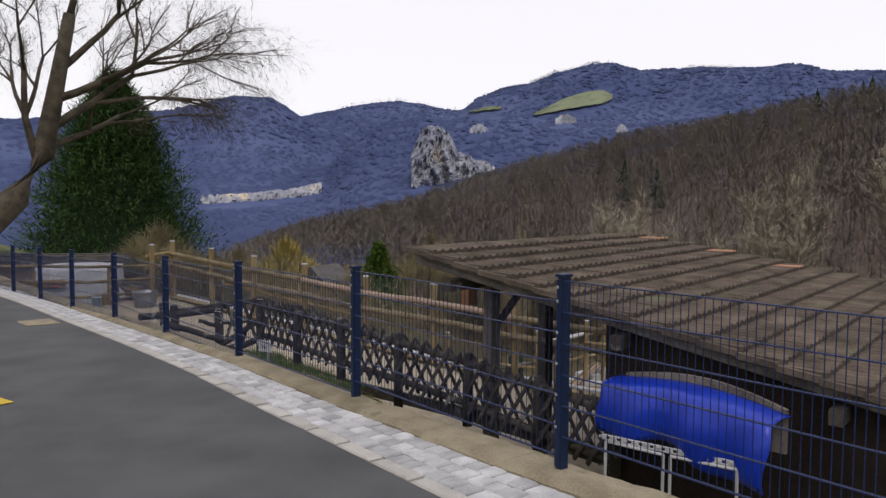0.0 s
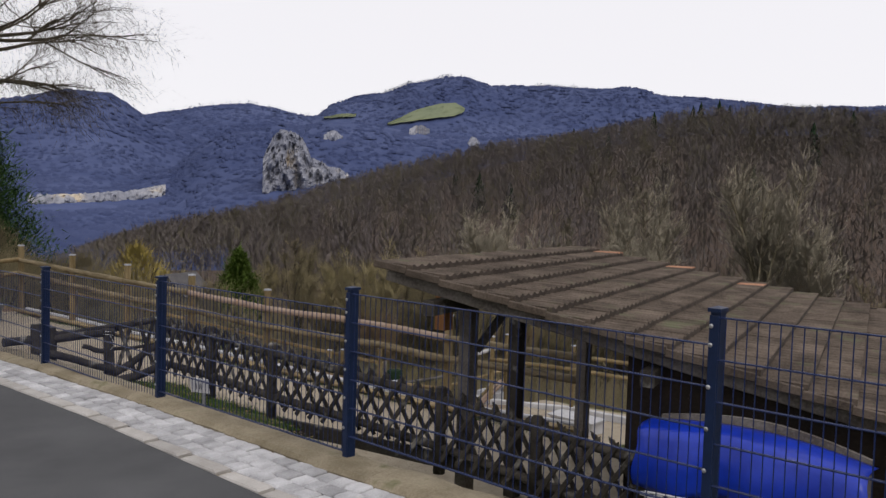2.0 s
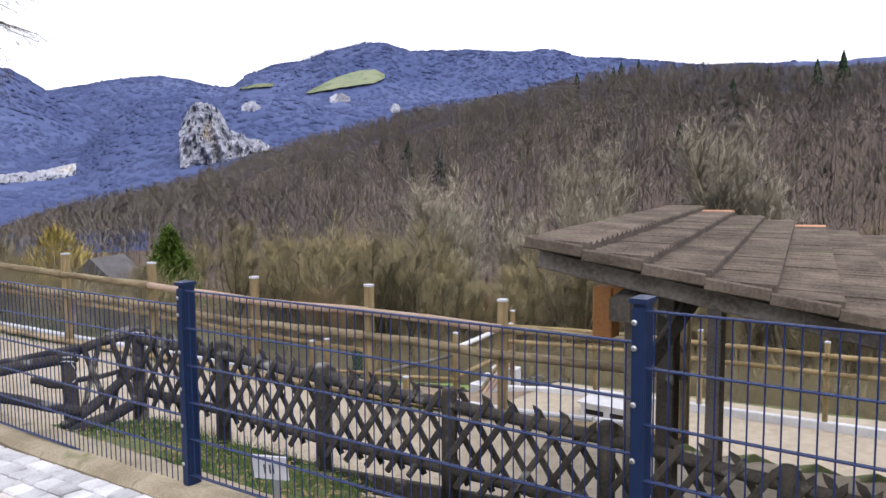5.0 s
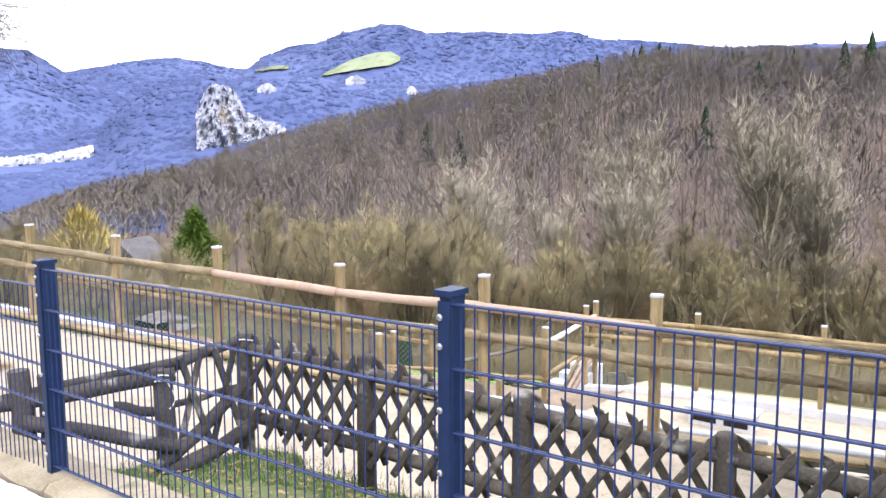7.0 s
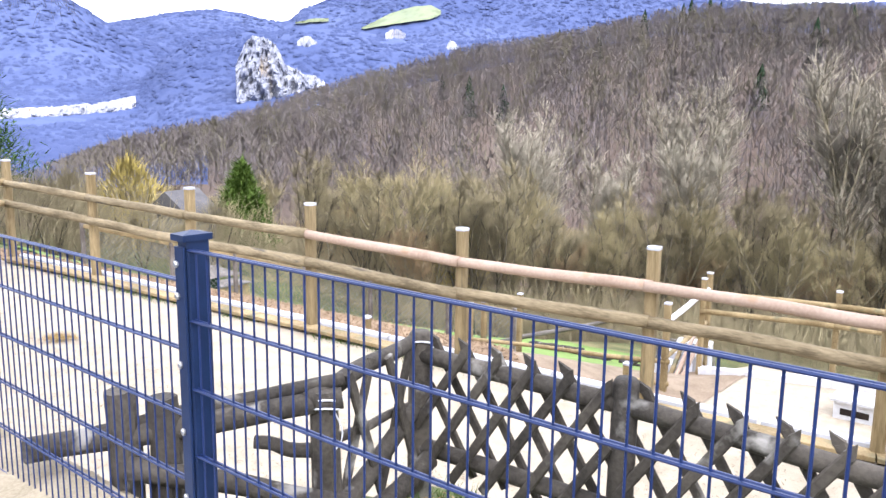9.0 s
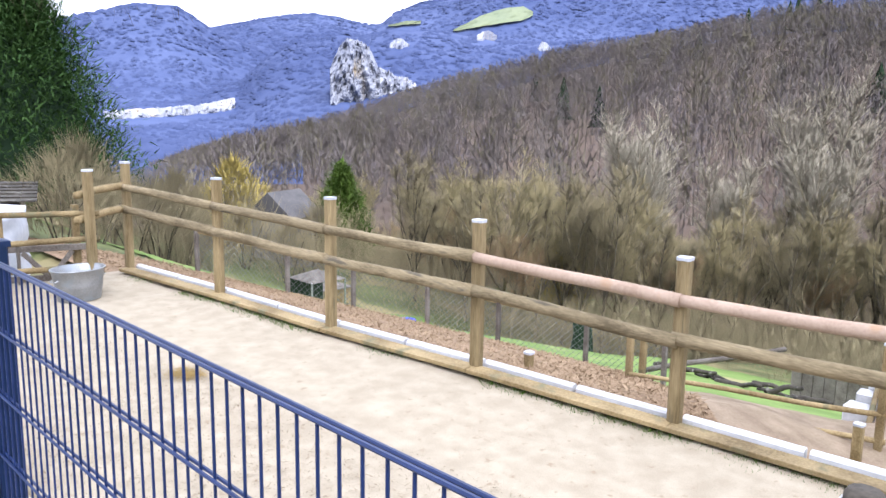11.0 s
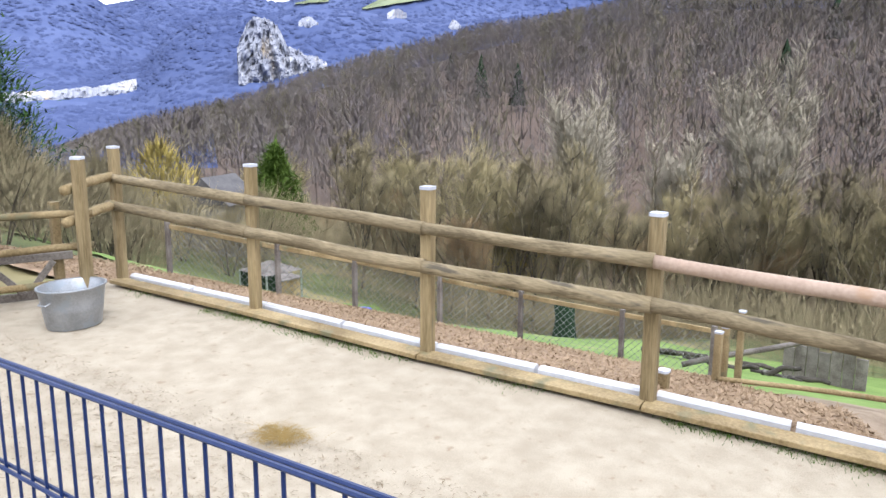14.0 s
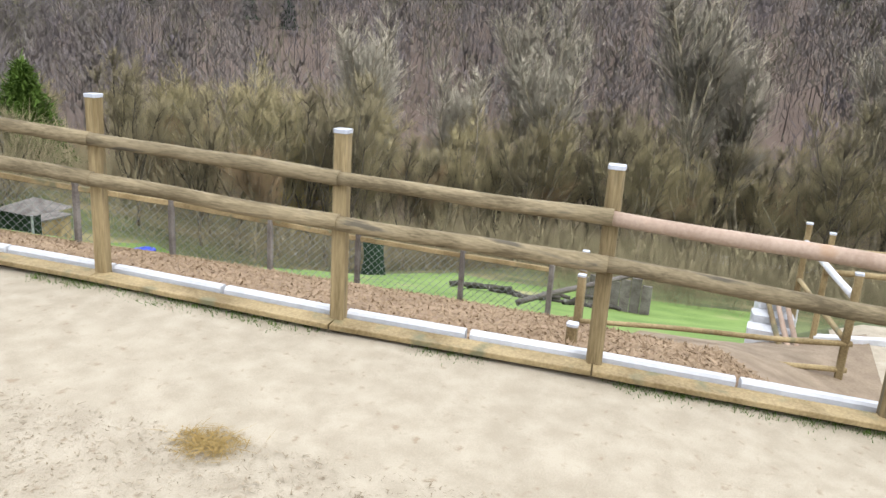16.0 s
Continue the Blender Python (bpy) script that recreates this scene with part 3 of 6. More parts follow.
def build_shed():
    shed = thing("shed", "dark open timber shed with weathered brown tiled roof", "shed", at=(2.6, 2.0, -1.5))
    inv = Matrix.Translation((-2.6, -2.0, 1.5))

    def sub(name, s, m, label=""):
        s.v = [tuple(inv @ Vector(p)) for p in s.v]
        return part(name, s, m, shed, label)

    rng = random.Random(5)
    course, n = 0.345, 16
    for i in range(n):
        wide = (roof_point(i * course, 1) - roof_point(i * course, 0)).length
        cnt = int(round(wide / 0.26))
        for j in range(cnt):
            w0, w1 = j / cnt, (j + 1) / cnt
            lift = Vector((0, 0, rng.uniform(-0.004, 0.004)))
            s = Shape()
            a0, a1 = i * course - 0.03, (i + 1) * course + 0.03
            vs, fs = [], []
            m = 13
            for q in range(m):
                w = w0 + (w1 - w0) * q / (m - 1)
                hump = 0.024 * max(0.0, math.sin(4 * math.pi * q / (m - 1) + 0.6)) ** 0.8
                vs += [roof_point(a0, w) + Vector((0, 0, hump + 0.004)) + lift, roof_point(a1, w) + Vector((0, 0, hump + 0.066)) + lift,
                       roof_point(a1, w) + Vector((0, 0, hump + 0.006)) + lift]
            for q in range(m - 1):
                fs += [(q * 3, q * 3 + 1, q * 3 + 4, q * 3 + 3), (q * 3 + 1, q * 3 + 2, q * 3 + 5, q * 3 + 4)]
            fs += [(0, 2, 1), (m * 3 - 3, m * 3 - 2, m * 3 - 1)]
            s.add(vs, fs)
            newer = (j == cnt - 1 and i in (1, 4)) or (i == 7 and j == cnt - 2)
            tile = sub("roof_tile", s, TILE_NEW if newer else TILE, "newer orange tile" if newer else "")
            tile.data.materials.append(TILE_EDGE_SHADE)
            # front faces take the painted shadow colour
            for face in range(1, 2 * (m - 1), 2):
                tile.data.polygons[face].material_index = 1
        # verge board end of the course
        s = Shape().beam(roof_point(i * course, -0.012) + Vector((0, 0, 0.01)), roof_point((i + 1) * course, -0.012) + Vector((0, 0, 0.03)), 0.03, 0.07, 0.008)
        sub("verge_tile", s, TILE)
    deck = Shape()
    L = n * course
    c = [roof_point(0.05, 0.01), roof_point(L, 0.01), roof_point(L, 0.99), roof_point(0.05, 0.99)]
    deck.add([p + Vector((0, 0, -0.005)) for p in c] + [p + Vector((0, 0, -0.04)) for p in c], [(0, 1, 2, 3), (7, 6, 5, 4), (0, 4, 5, 1), (1, 5, 6, 2), (2, 6, 7, 3), (3, 7, 4, 0)])
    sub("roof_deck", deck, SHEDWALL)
    for w in (0.03, 0.35, 0.67, 0.97):
        sub("rafter", Shape().beam(roof_point(0.02, w) + Vector((0, 0, -0.1)), roof_point(L, w) + Vector((0, 0, -0.1)), 0.08, 0.12, 0.008), GREYWOOD, "grey weathered rafter")
    for s0 in (0.55, 2.6, 4.6):
        sub("purlin", Shape().beam(roof_point(s0, 0.0) + Vector((0, 0, -0.27)), roof_point(s0, 0.98) + Vector((0, 0, -0.27)), 0.12, 0.14, 0.008), DARKWOOD)
    sub("purlin_end", Shape().beam(roof_point(0.42, 0.12) + Vector((0, 0, -0.26)), roof_point(0.42, 0.2) + Vector((0, 0, -0.26)), 0.1, 0.14), RAWWOOD, "fresh orange timber end")
    for x, y, zt in ((2.6, 3.6, 0.86), (5.4, 3.9, 0.86), (3.7, 3.78, 0.86)):
        sub("post", Shape().box((x - 0.075, y - 0.075, -1.7), (x + 0.075, y + 0.075, zt), None, 0.01), DARKWOOD if x == 3.7 else GREYWOOD, "squared timber post")
    sub("bracket", Shape().box((2.28, 3.66, 0.52), (2.42, 3.8, 0.86), None, 0.01), RAWWOOD, "fresh orange timber bracket")
    sub("brace", Shape().beam((2.66, 3.54, 0.3), (2.84, 3.3, 0.74), 0.09, 0.09), DARKWOOD)
    # boarded walls below the low end
    for (ax, ay), (bx, by) in (((2.5, 1.72), (3.6, -1.9)), ((2.56, 1.74), (7.1, 2.2)), ((7.1, 2.2), (9.4, 0.4)), ((3.6, -1.9), (9.4, 0.4))):
        d = Vector((bx - ax, by - ay, 0))
        m = int(d.length / 0.17)
        for i in range(m):
            a, b = Vector((ax, ay, 0)) + d * (i / m), Vector((ax, ay, 0)) + d * ((i + 1) / m + 0.004)
            q = (a + b) / 2
            dn = max(0.0, (3.9 - q.y))
            top = 1.25 - 0.205 * dn * 1.02 - 0.13
            s = Shape()
            ang = math.degrees(math.atan2(d.y, d.x))
            s.box((0, -0.012 - 0.005 * (i % 2), -1.6), ((b - a).length, 0.012 + 0.005 * (i % 2), top), Matrix.Translation((a.x, a.y, 0)) @ pose(0, 0, 0, 0, 0, ang))
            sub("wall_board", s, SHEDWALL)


build_shed()


# ---- woods ----
def around(az, r):
    return EYE.x + r * math.sin(radians(az)), EYE.y + r * math.cos(radians(az))


def blades(name, p, q, w, rng):
    """Thin triangles from p to q, w wide at the foot, turned at random."""
    n = len(p)
    a = rng.uniform(0, 2 * np.pi, n)
    side = np.stack([np.cos(a), np.sin(a), np.zeros(n)], 1) * np.asarray(w).reshape(-1, 1)
    v = np.stack([p - side, p + side, q], 1).reshape(-1, 3)
    return v, np.arange(3 * n).reshape(-1, 3)


def tri_mesh(name, v, f, material):
    """A mesh of triangles from arrays."""
    me = bpy.data.meshes.new(name)
    me.vertices.add(len(v))
    me.vertices.foreach_set("co", np.asarray(v, np.float32).ravel())
    me.loops.add(3 * len(f))
    me.loops.foreach_set("vertex_index", np.asarray(f, np.int32).ravel())
    me.polygons.add(len(f))
    me.polygons.foreach_set("loop_start", np.arange(0, 3 * len(f), 3, dtype=np.int32))
    me.materials.append(material)
    me.update(calc_edges=True)
    return me


def crown_blades(rng, base, h, wide, count, length, width, low=0.25):
    """Twigs of many bare crowns: base (n, 3), heights and half-widths (n,)."""
    n = len(base)
    k = np.repeat(np.arange(n), count)
    m = len(k)
    u = low + (1 - low) * rng.beta(1.6, 1.3, m)
    prof = np.sin(np.clip((u - low) / (1 - low), 0, 1) ** 0.75 * np.pi * 0.93 + 0.12)
    a, rad = rng.uniform(0, 2 * np.pi, m), np.sqrt(rng.uniform(0, 1, m)) * prof * wide[k]
    p = base[k] + np.stack([rad * np.cos(a), rad * np.sin(a), u * h[k]], 1)
    out = np.stack([np.cos(a) * rad / wide[k], np.sin(a) * rad / wide[k], np.full(m, 0.9)], 1) + rng.normal(0, 0.45, (m, 3))
    out /= np.linalg.norm(out, axis=1, keepdims=True)
    q = p + out * (length * h[k] * rng.uniform(0.5, 1.3, m))[:, None]
    return blades("", p, q, width * h[k] * rng.uniform(0.6, 1.3, m), rng)


def scatter(rng, n, az0, az1, r0, r1, ok):
    out = []
    for _ in range(n):
        az, r = rng.uniform(az0, az1), math.sqrt(rng.uniform(r0 * r0, r1 * r1))
        if ok(az, r):
            x, y = around(az, r)
            out.append((x, y, land_z(x, y) - 0.3))
    return np.array(out)


def build_slope_wood():
    """The bare beech wood on the near spur, with single firs."""
    rng = np.random.default_rng(11)
    az_list = [p[0] for p in RIDGE]

    def inside(az, r):
        return line(az, (-10, 20, 35, 60, 140), (150, 150, 115, 84, 78)) < r < line(az, az_list, [p[1] for p in RIDGE]) + 12

    base = scatter(rng, 10400, 8, 118, 78, 535, inside)
    h, wide = rng.uniform(9, 16, len(base)), rng.uniform(2.2, 3.8, len(base))
    d = np.hypot(base[:, 0] - EYE.x, base[:, 1] - EYE.y)
    az = np.degrees(np.arctan2(base[:, 0] - EYE.x, base[:, 1] - EYE.y))
    roof = EYE.z + d * np.tan(np.radians(np.interp(az, [p[0] for p in SPUR], [p[1] for p in SPUR]) + rng.uniform(-0.12, 0.14, len(base))))
    h = np.minimum(h, roof - base[:, 2])
    keep = h > 4
    base, h, wide = base[keep], h[keep], wide[keep]
    kind = rng.choice(4, len(base), p=(0.42, 0.22, 0.2, 0.16))
    for i, (name, label) in enumerate((("beech_wood", "bare grey-brown beech wood covering the near hillside"), ("violet_wood", "violet-grey bare trees among the hillside beeches"),
                                       ("olive_wood", "olive-brown bare trees among the hillside beeches"), ("pale_wood", "pale grey bare trees among the hillside beeches"))):
        v, f = crown_blades(rng, base[kind == i], h[kind == i], wide[kind == i], 118, 0.12, 0.0064)
        tagged(new(name, tri_mesh(name, v, f, SLOPE_TREES[i])), label, "woodland", kind="stuff")
    top = base + np.stack([rng.normal(0, 0.4, len(base)), rng.normal(0, 0.4, len(base)), h * 0.9], 1)
    v, f = blades("", base, top, 0.008 * h, rng)
    tagged(new("beech_trunks", tri_mesh("beech_trunks", v, f, SLOPE_TRUNKS)), "thin grey trunks of the hillside beech wood", "woodland", kind="stuff")
    # firs standing singly among the beeches
    spots = []
    for az, r, hh in ((58.4, 465, 13), (67.2, 452, 18), (68.4, 450, 19), (69.1, 446, 15), (66.7, 440, 14), (64.2, 380, 14), (63.5, 455, 9), (80.2, 300, 15), (81.7, 305, 17), (77.2, 310, 12), (75.2, 250, 12), (52.2, 240, 12), (54.7, 210, 10), (50.2, 300, 9), (61.2, 330, 10), (72.2, 180, 9), (87.2, 260, 14), (91.2, 240, 15), (95.2, 250, 13), (99.2, 230, 14), (46.2, 330, 9), (85.2, 330, 11)):
        x, y = around(az, r)
        spots.append((x, y, land_z(x, y), hh + 1.5))
    vs, fs = [], []
    for x, y, z, hh in spots:
        for lv in range(18):
            t = lv / 18
            rad = hh * 0.21 * (1 - t) ** 0.8 + 0.25
            for j in range(10):
                a = 2 * math.pi * (j + rng.uniform(-0.5, 0.5)) / 10
                k = len(vs)
                rr = rad * rng.uniform(0.55, 1.25)
                vs += [(x, y, z + hh * (0.12 + 0.86 * t) + hh * 0.13), (x + rr * math.cos(a - 0.4), y + rr * math.sin(a - 0.4), z + hh * (0.1 + 0.86 * t)), (x + rr * math.cos(a + 0.4), y + rr * math.sin(a + 0.4), z + hh * (0.12 + 0.86 * t))]
                fs.append((k, k + 1, k + 2))
    tagged(new("fir_group", tri_mesh("fir_group", np.array(vs), np.array(fs), SLOPE_FIR)), "dark green firs scattered in the hillside wood", "woodland", kind="stuff")


FIELDS = (((44.3, 49.9), (44.3, 46.3, 47.9, 49.2, 49.9), (5.78, 6.13, 6.4, 6.55, 6.9), (5.88, 6.88, 7.38, 7.5, 7.15)), ((39.7, 42.0), (39.7, 41, 42.0), (6.03, 6.18, 6.28), (6.13, 6.43, 6.48)))
# pale rock: bearings, lower edge and upper edge in degrees above the eye
ROCKS = (("rock_tower", (35.6, 35.9, 36.3, 36.9, 37.6, 38.3, 38.7, 39.0, 39.7, 40.3, 41.0, 41.7), (0.87, 0.87, 0.87, 0.97, 1.07, 1.17, 1.27, 1.37, 1.57, 1.77, 1.87, 1.97), (3.27, 3.97, 4.87, 5.47, 5.27, 4.87, 4.17, 3.37, 3.17, 2.77, 2.72, 2.27), "tall pale limestone tower rising from the far wood"),
         ("rock_band", (20.5, 22, 23.8, 25.5, 27.2, 28.2, 29.0), (-0.45, -0.39, -0.29, -0.13, 0.07, 0.22, 0.37), (-0.08, 0.07, 0.17, 0.37, 0.57, 0.87, 1.02), "long low pale rock band in the far wood"),
         ("rock_outcrop", (39.8, 40.2, 40.6, 41.2), (4.82, 4.77, 4.77, 4.87), (4.97, 5.27, 5.37, 4.97), "small pale rock outcrop on the far hill"),
         ("rock_outcrop", (46.0, 46.4, 46.8, 47.4), (5.42, 5.37, 5.42, 5.57), (5.67, 5.92, 6.02, 5.67), "small pale rock outcrop on the far hill"),
         ("rock_outcrop", (50.3, 50.6, 50.9, 51.2), (4.67, 4.67, 4.72, 4.82), (4.82, 5.27, 5.17, 4.87), "small pale rock outcrop on the far hill"))


def open_ground(az, r):
    """Whether trees may stand here: off the pale rock and the pastures."""
    x, y = around(az, r)
    e = math.degrees(math.atan2(land_z(x, y) + 9 - EYE.z, r))
    for name, a, lo, hi, label in ROCKS:
        if a[0] < az < a[-1] and line(az, a, lo) - 0.05 < e < line(az, a, hi) + 0.15:
            return False
    return not any(span[0] < az < span[1] and line(az, a, lo) - 0.1 < e < line(az, a, hi) + 0.1 for span, a, lo, hi in FIELDS)


def crowns(rng, base, h, wide):
    """Closed rounded tree crowns of uneven outline: two rings and a top each."""
    n, k = len(base), 6
    a = (np.arange(k) * 2 * np.pi / k)[None, :] + rng.uniform(0, 6, n)[:, None]
    vs = np.zeros((n, 2 * k + 1, 3))
    for ring, (z, w) in enumerate(((-0.15, 1.0), (0.36, 0.62))):
        rad = wide[:, None] * w * rng.uniform(0.7, 1.25, (n, k))
        vs[:, ring * k:(ring + 1) * k, 0] = rad * np.cos(a)
        vs[:, ring * k:(ring + 1) * k, 1] = rad * np.sin(a)
        vs[:, ring * k:(ring + 1) * k, 2] = h[:, None] * (z + rng.uniform(-0.1, 0.1, (n, k)))
    vs[:, 2 * k, 2] = h * rng.uniform(0.5, 0.75, n)
    vs += base[:, None, :]
    one = []
    for j in range(k):
        q = (j + 1) % k
        one += [(j, q, k + q), (j, k + q, k + j), (k + j, k + q, 2 * k)]
    f = (np.array(one)[None] + (np.arange(n) * (2 * k + 1))[:, None, None]).reshape(-1, 3)
    return vs.reshape(-1, 3), f


def build_far_wood():
    """Rounded canopies over the distant hills, and thin trees along their skyline."""
    rng = np.random.default_rng(12)
    pts = np.concatenate([scatter(rng, 2600, 5, 33, 210, 640, open_ground), scatter(rng, 9000, 5, 72, 640, 1330, open_ground), scatter(rng, 20000, 5, 78, 1330, 2560, open_ground)])
    h = rng.uniform(3.5, 6.5, len(pts)) * np.where(np.hypot(pts[:, 0], pts[:, 1]) > 1400, 1.1, 0.85)
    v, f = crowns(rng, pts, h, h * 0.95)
    me = tri_mesh("far_wood", v, f, FAR_TREES_HAZE)
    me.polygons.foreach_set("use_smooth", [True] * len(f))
    tagged(new("far_wood", me), "woods over the distant hills, coloured blue-violet for haze", "woodland", kind="stuff")
    crest = np.concatenate([scatter(rng, 420, 44, 49, 2440, 2520, lambda a, r: True), scatter(rng, 260, 55, 58, 2440, 2520, lambda a, r: True), scatter(rng, 400, 20, 70, 2440, 2520, lambda a, r: True)])
    h = rng.uniform(9, 15, len(crest))
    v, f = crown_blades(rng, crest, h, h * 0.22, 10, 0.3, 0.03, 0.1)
    tagged(new("crest_trees", tri_mesh("crest_trees", v, f, FAR_TREES_HAZE)), "thin bare trees along the far skyline", "woodland", kind="stuff")


def cliff(name, a, lo, hi, label, seed):
    """A rugged pale rock face with clefts, standing on the hillside where its foot meets the slope."""
    nx, nz = (60, 40) if a[-1] - a[0] > 3 else (20, 14)
    foot = []
    for i in range(nx + 1):
        az, r = a[0] + (a[-1] - a[0]) * i / nx, 640.0
        while r < 2400:
            x, y = around(az, r)
            if math.degrees(math.atan2(land_z(x, y) - EYE.z, r)) > line(az, a, lo) - 0.15:
                break
            r += 10
        foot.append(r)
    foot = np.convolve(np.pad(foot, 6, mode="edge"), np.ones(13) / 13, "valid")
    size = 1.0 if nx == 60 else 0.5
    vs, fs = [], []
    for i in range(nx + 1):
        az = a[0] + (a[-1] - a[0]) * i / nx
        rag = 0.22 * size * noise.noise(Vector((az * 7, seed, 1))) + 0.12 * size * noise.noise(Vector((az * 21, seed, 5)))
        low, top = line(az, a, lo) - 0.25 + 0.5 * rag, line(az, a, hi) + rag
        for j in range(nz + 1):
            t = j / nz
            e = low + (max(top, low + 0.1) - low) * t
            g = 16 * noise.noise(Vector((az * 2.2 + e * 0.5, e * 0.8, seed))) + 11 * noise.noise(Vector((az * 6 - e * 1.2, e * 2, seed + 4))) + 7 * abs(noise.noise(Vector((az * 14 + e * 2, e * 4, seed + 9))))
            g = g * size + 30 * size * t * t
            x, y = around(az + 0.05 * noise.noise(Vector((az * 9, e * 5, 2))), foot[i] - 8 + g)
            vs.append((x, y, EYE.z + foot[i] * math.tan(radians(e))))
    for i in range(nx):
        for j in range(nz):
            q = i * (nz + 1) + j
            fs.append((q, q + nz + 1, q + nz + 2, q + 1))
    k = len(vs)
    # the back slopes down into the hill; the face is shaped to fit the camera's view
    for i in range(nx + 1):
        x, y, z = vs[i * (nz + 1) + nz]
        vs.append((EYE.x + (x - EYE.x) * 1.06, EYE.y + (y - EYE.y) * 1.06, z - 25))
    for i in range(nx):
        fs.append((i * (nz + 1) + nz, (i + 1) * (nz + 1) + nz, k + i + 1, k + i))
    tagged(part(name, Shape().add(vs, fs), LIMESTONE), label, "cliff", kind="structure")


build_slope_wood()
build_far_wood()
for q, rock in enumerate(ROCKS):
    cliff(*rock, q + 1)


def pasture():
    """Pale green clearings lying on the far hill."""
    for span, a, lo, hi in FIELDS:
        vs, fs, n, m = [], [], 24, 10
        for i in range(n + 1):
            az = span[0] + (span[1] - span[0]) * i / n
            for j in range(m + 1):
                e = line(az, a, lo) + (line(az, a, hi) - line(az, a, lo)) * j / m + 0.04 * noise.noise(Vector((az * 2, j, 0)))
                r = 1000.0
                while r < 2500:
                    x, y = around(az, r)
                    if math.degrees(math.atan2(land_z(x, y) - EYE.z, r)) > e:
                        break
                    r += 8
                x, y = around(az, r - 12)
                vs.append((x, y, EYE.z + r * math.tan(radians(e)) + 2))
        fs = [(i * (m + 1) + j, (i + 1) * (m + 1) + j, (i + 1) * (m + 1) + j + 1, i * (m + 1) + j + 1) for i in range(n) for j in range(m)]
        tagged(part("pasture", Shape().add(vs, fs), MEADOW_FAR, None, "", True), "pale green clearing on the far hill", "pasture", kind="structure")


pasture()


def undergrowth():
    """Leafless scrub at the foot of the valley trees."""
    rng = np.random.default_rng(14)
    base = scatter(rng, 3200, 24, 118, 44, 98, lambda a, r: True)
    h = rng.uniform(1.8, 4.6, len(base))
    v, f = crown_blades(rng, base, h, h * 0.7, 60, 0.26, 0.0035, 0.0)
    low = scatter(rng, 4200, 24, 118, 30, 60, lambda a, r: around(a, r)[0] > 28)
    h = rng.uniform(1.2, 3.2, len(low))
    v2, f2 = crown_blades(rng, low, h, h * 0.7, 70, 0.26, 0.0032, 0.0)
    v, f = np.concatenate([v, v2]), np.concatenate([f, f2 + len(v)])
    tagged(new("undergrowth", tri_mesh("undergrowth", v, f, BRUSH)), "leafless olive-brown scrub on the valley slope", "scrub", kind="stuff")
    base = scatter(rng, 420, 24, 118, 62, 105, lambda a, r: True)
    h = rng.uniform(2.5, 5.5, len(base))
    v, f = crown_blades(rng, base, h, h * 0.5, 80, 0.22, 0.0035, 0.05)
    tagged(new("rusty_scrub", tri_mesh("rusty_scrub", v, f, TWIG_RUST)), "rusty leafless scrub across the valley", "scrub", kind="stuff")


undergrowth()


# ---- crossed-slat fence on the bank ----
LATTICE = ((1.68, 8.21, 0.2), (1.77, 7.09, 0.18), (1.86, 5.94, 0.12), (2.08, 4.85, 0.04), (2.3, 3.69, -0.06), (2.36, 2.55, -0.14), (2.4, 1.5, -0.2))


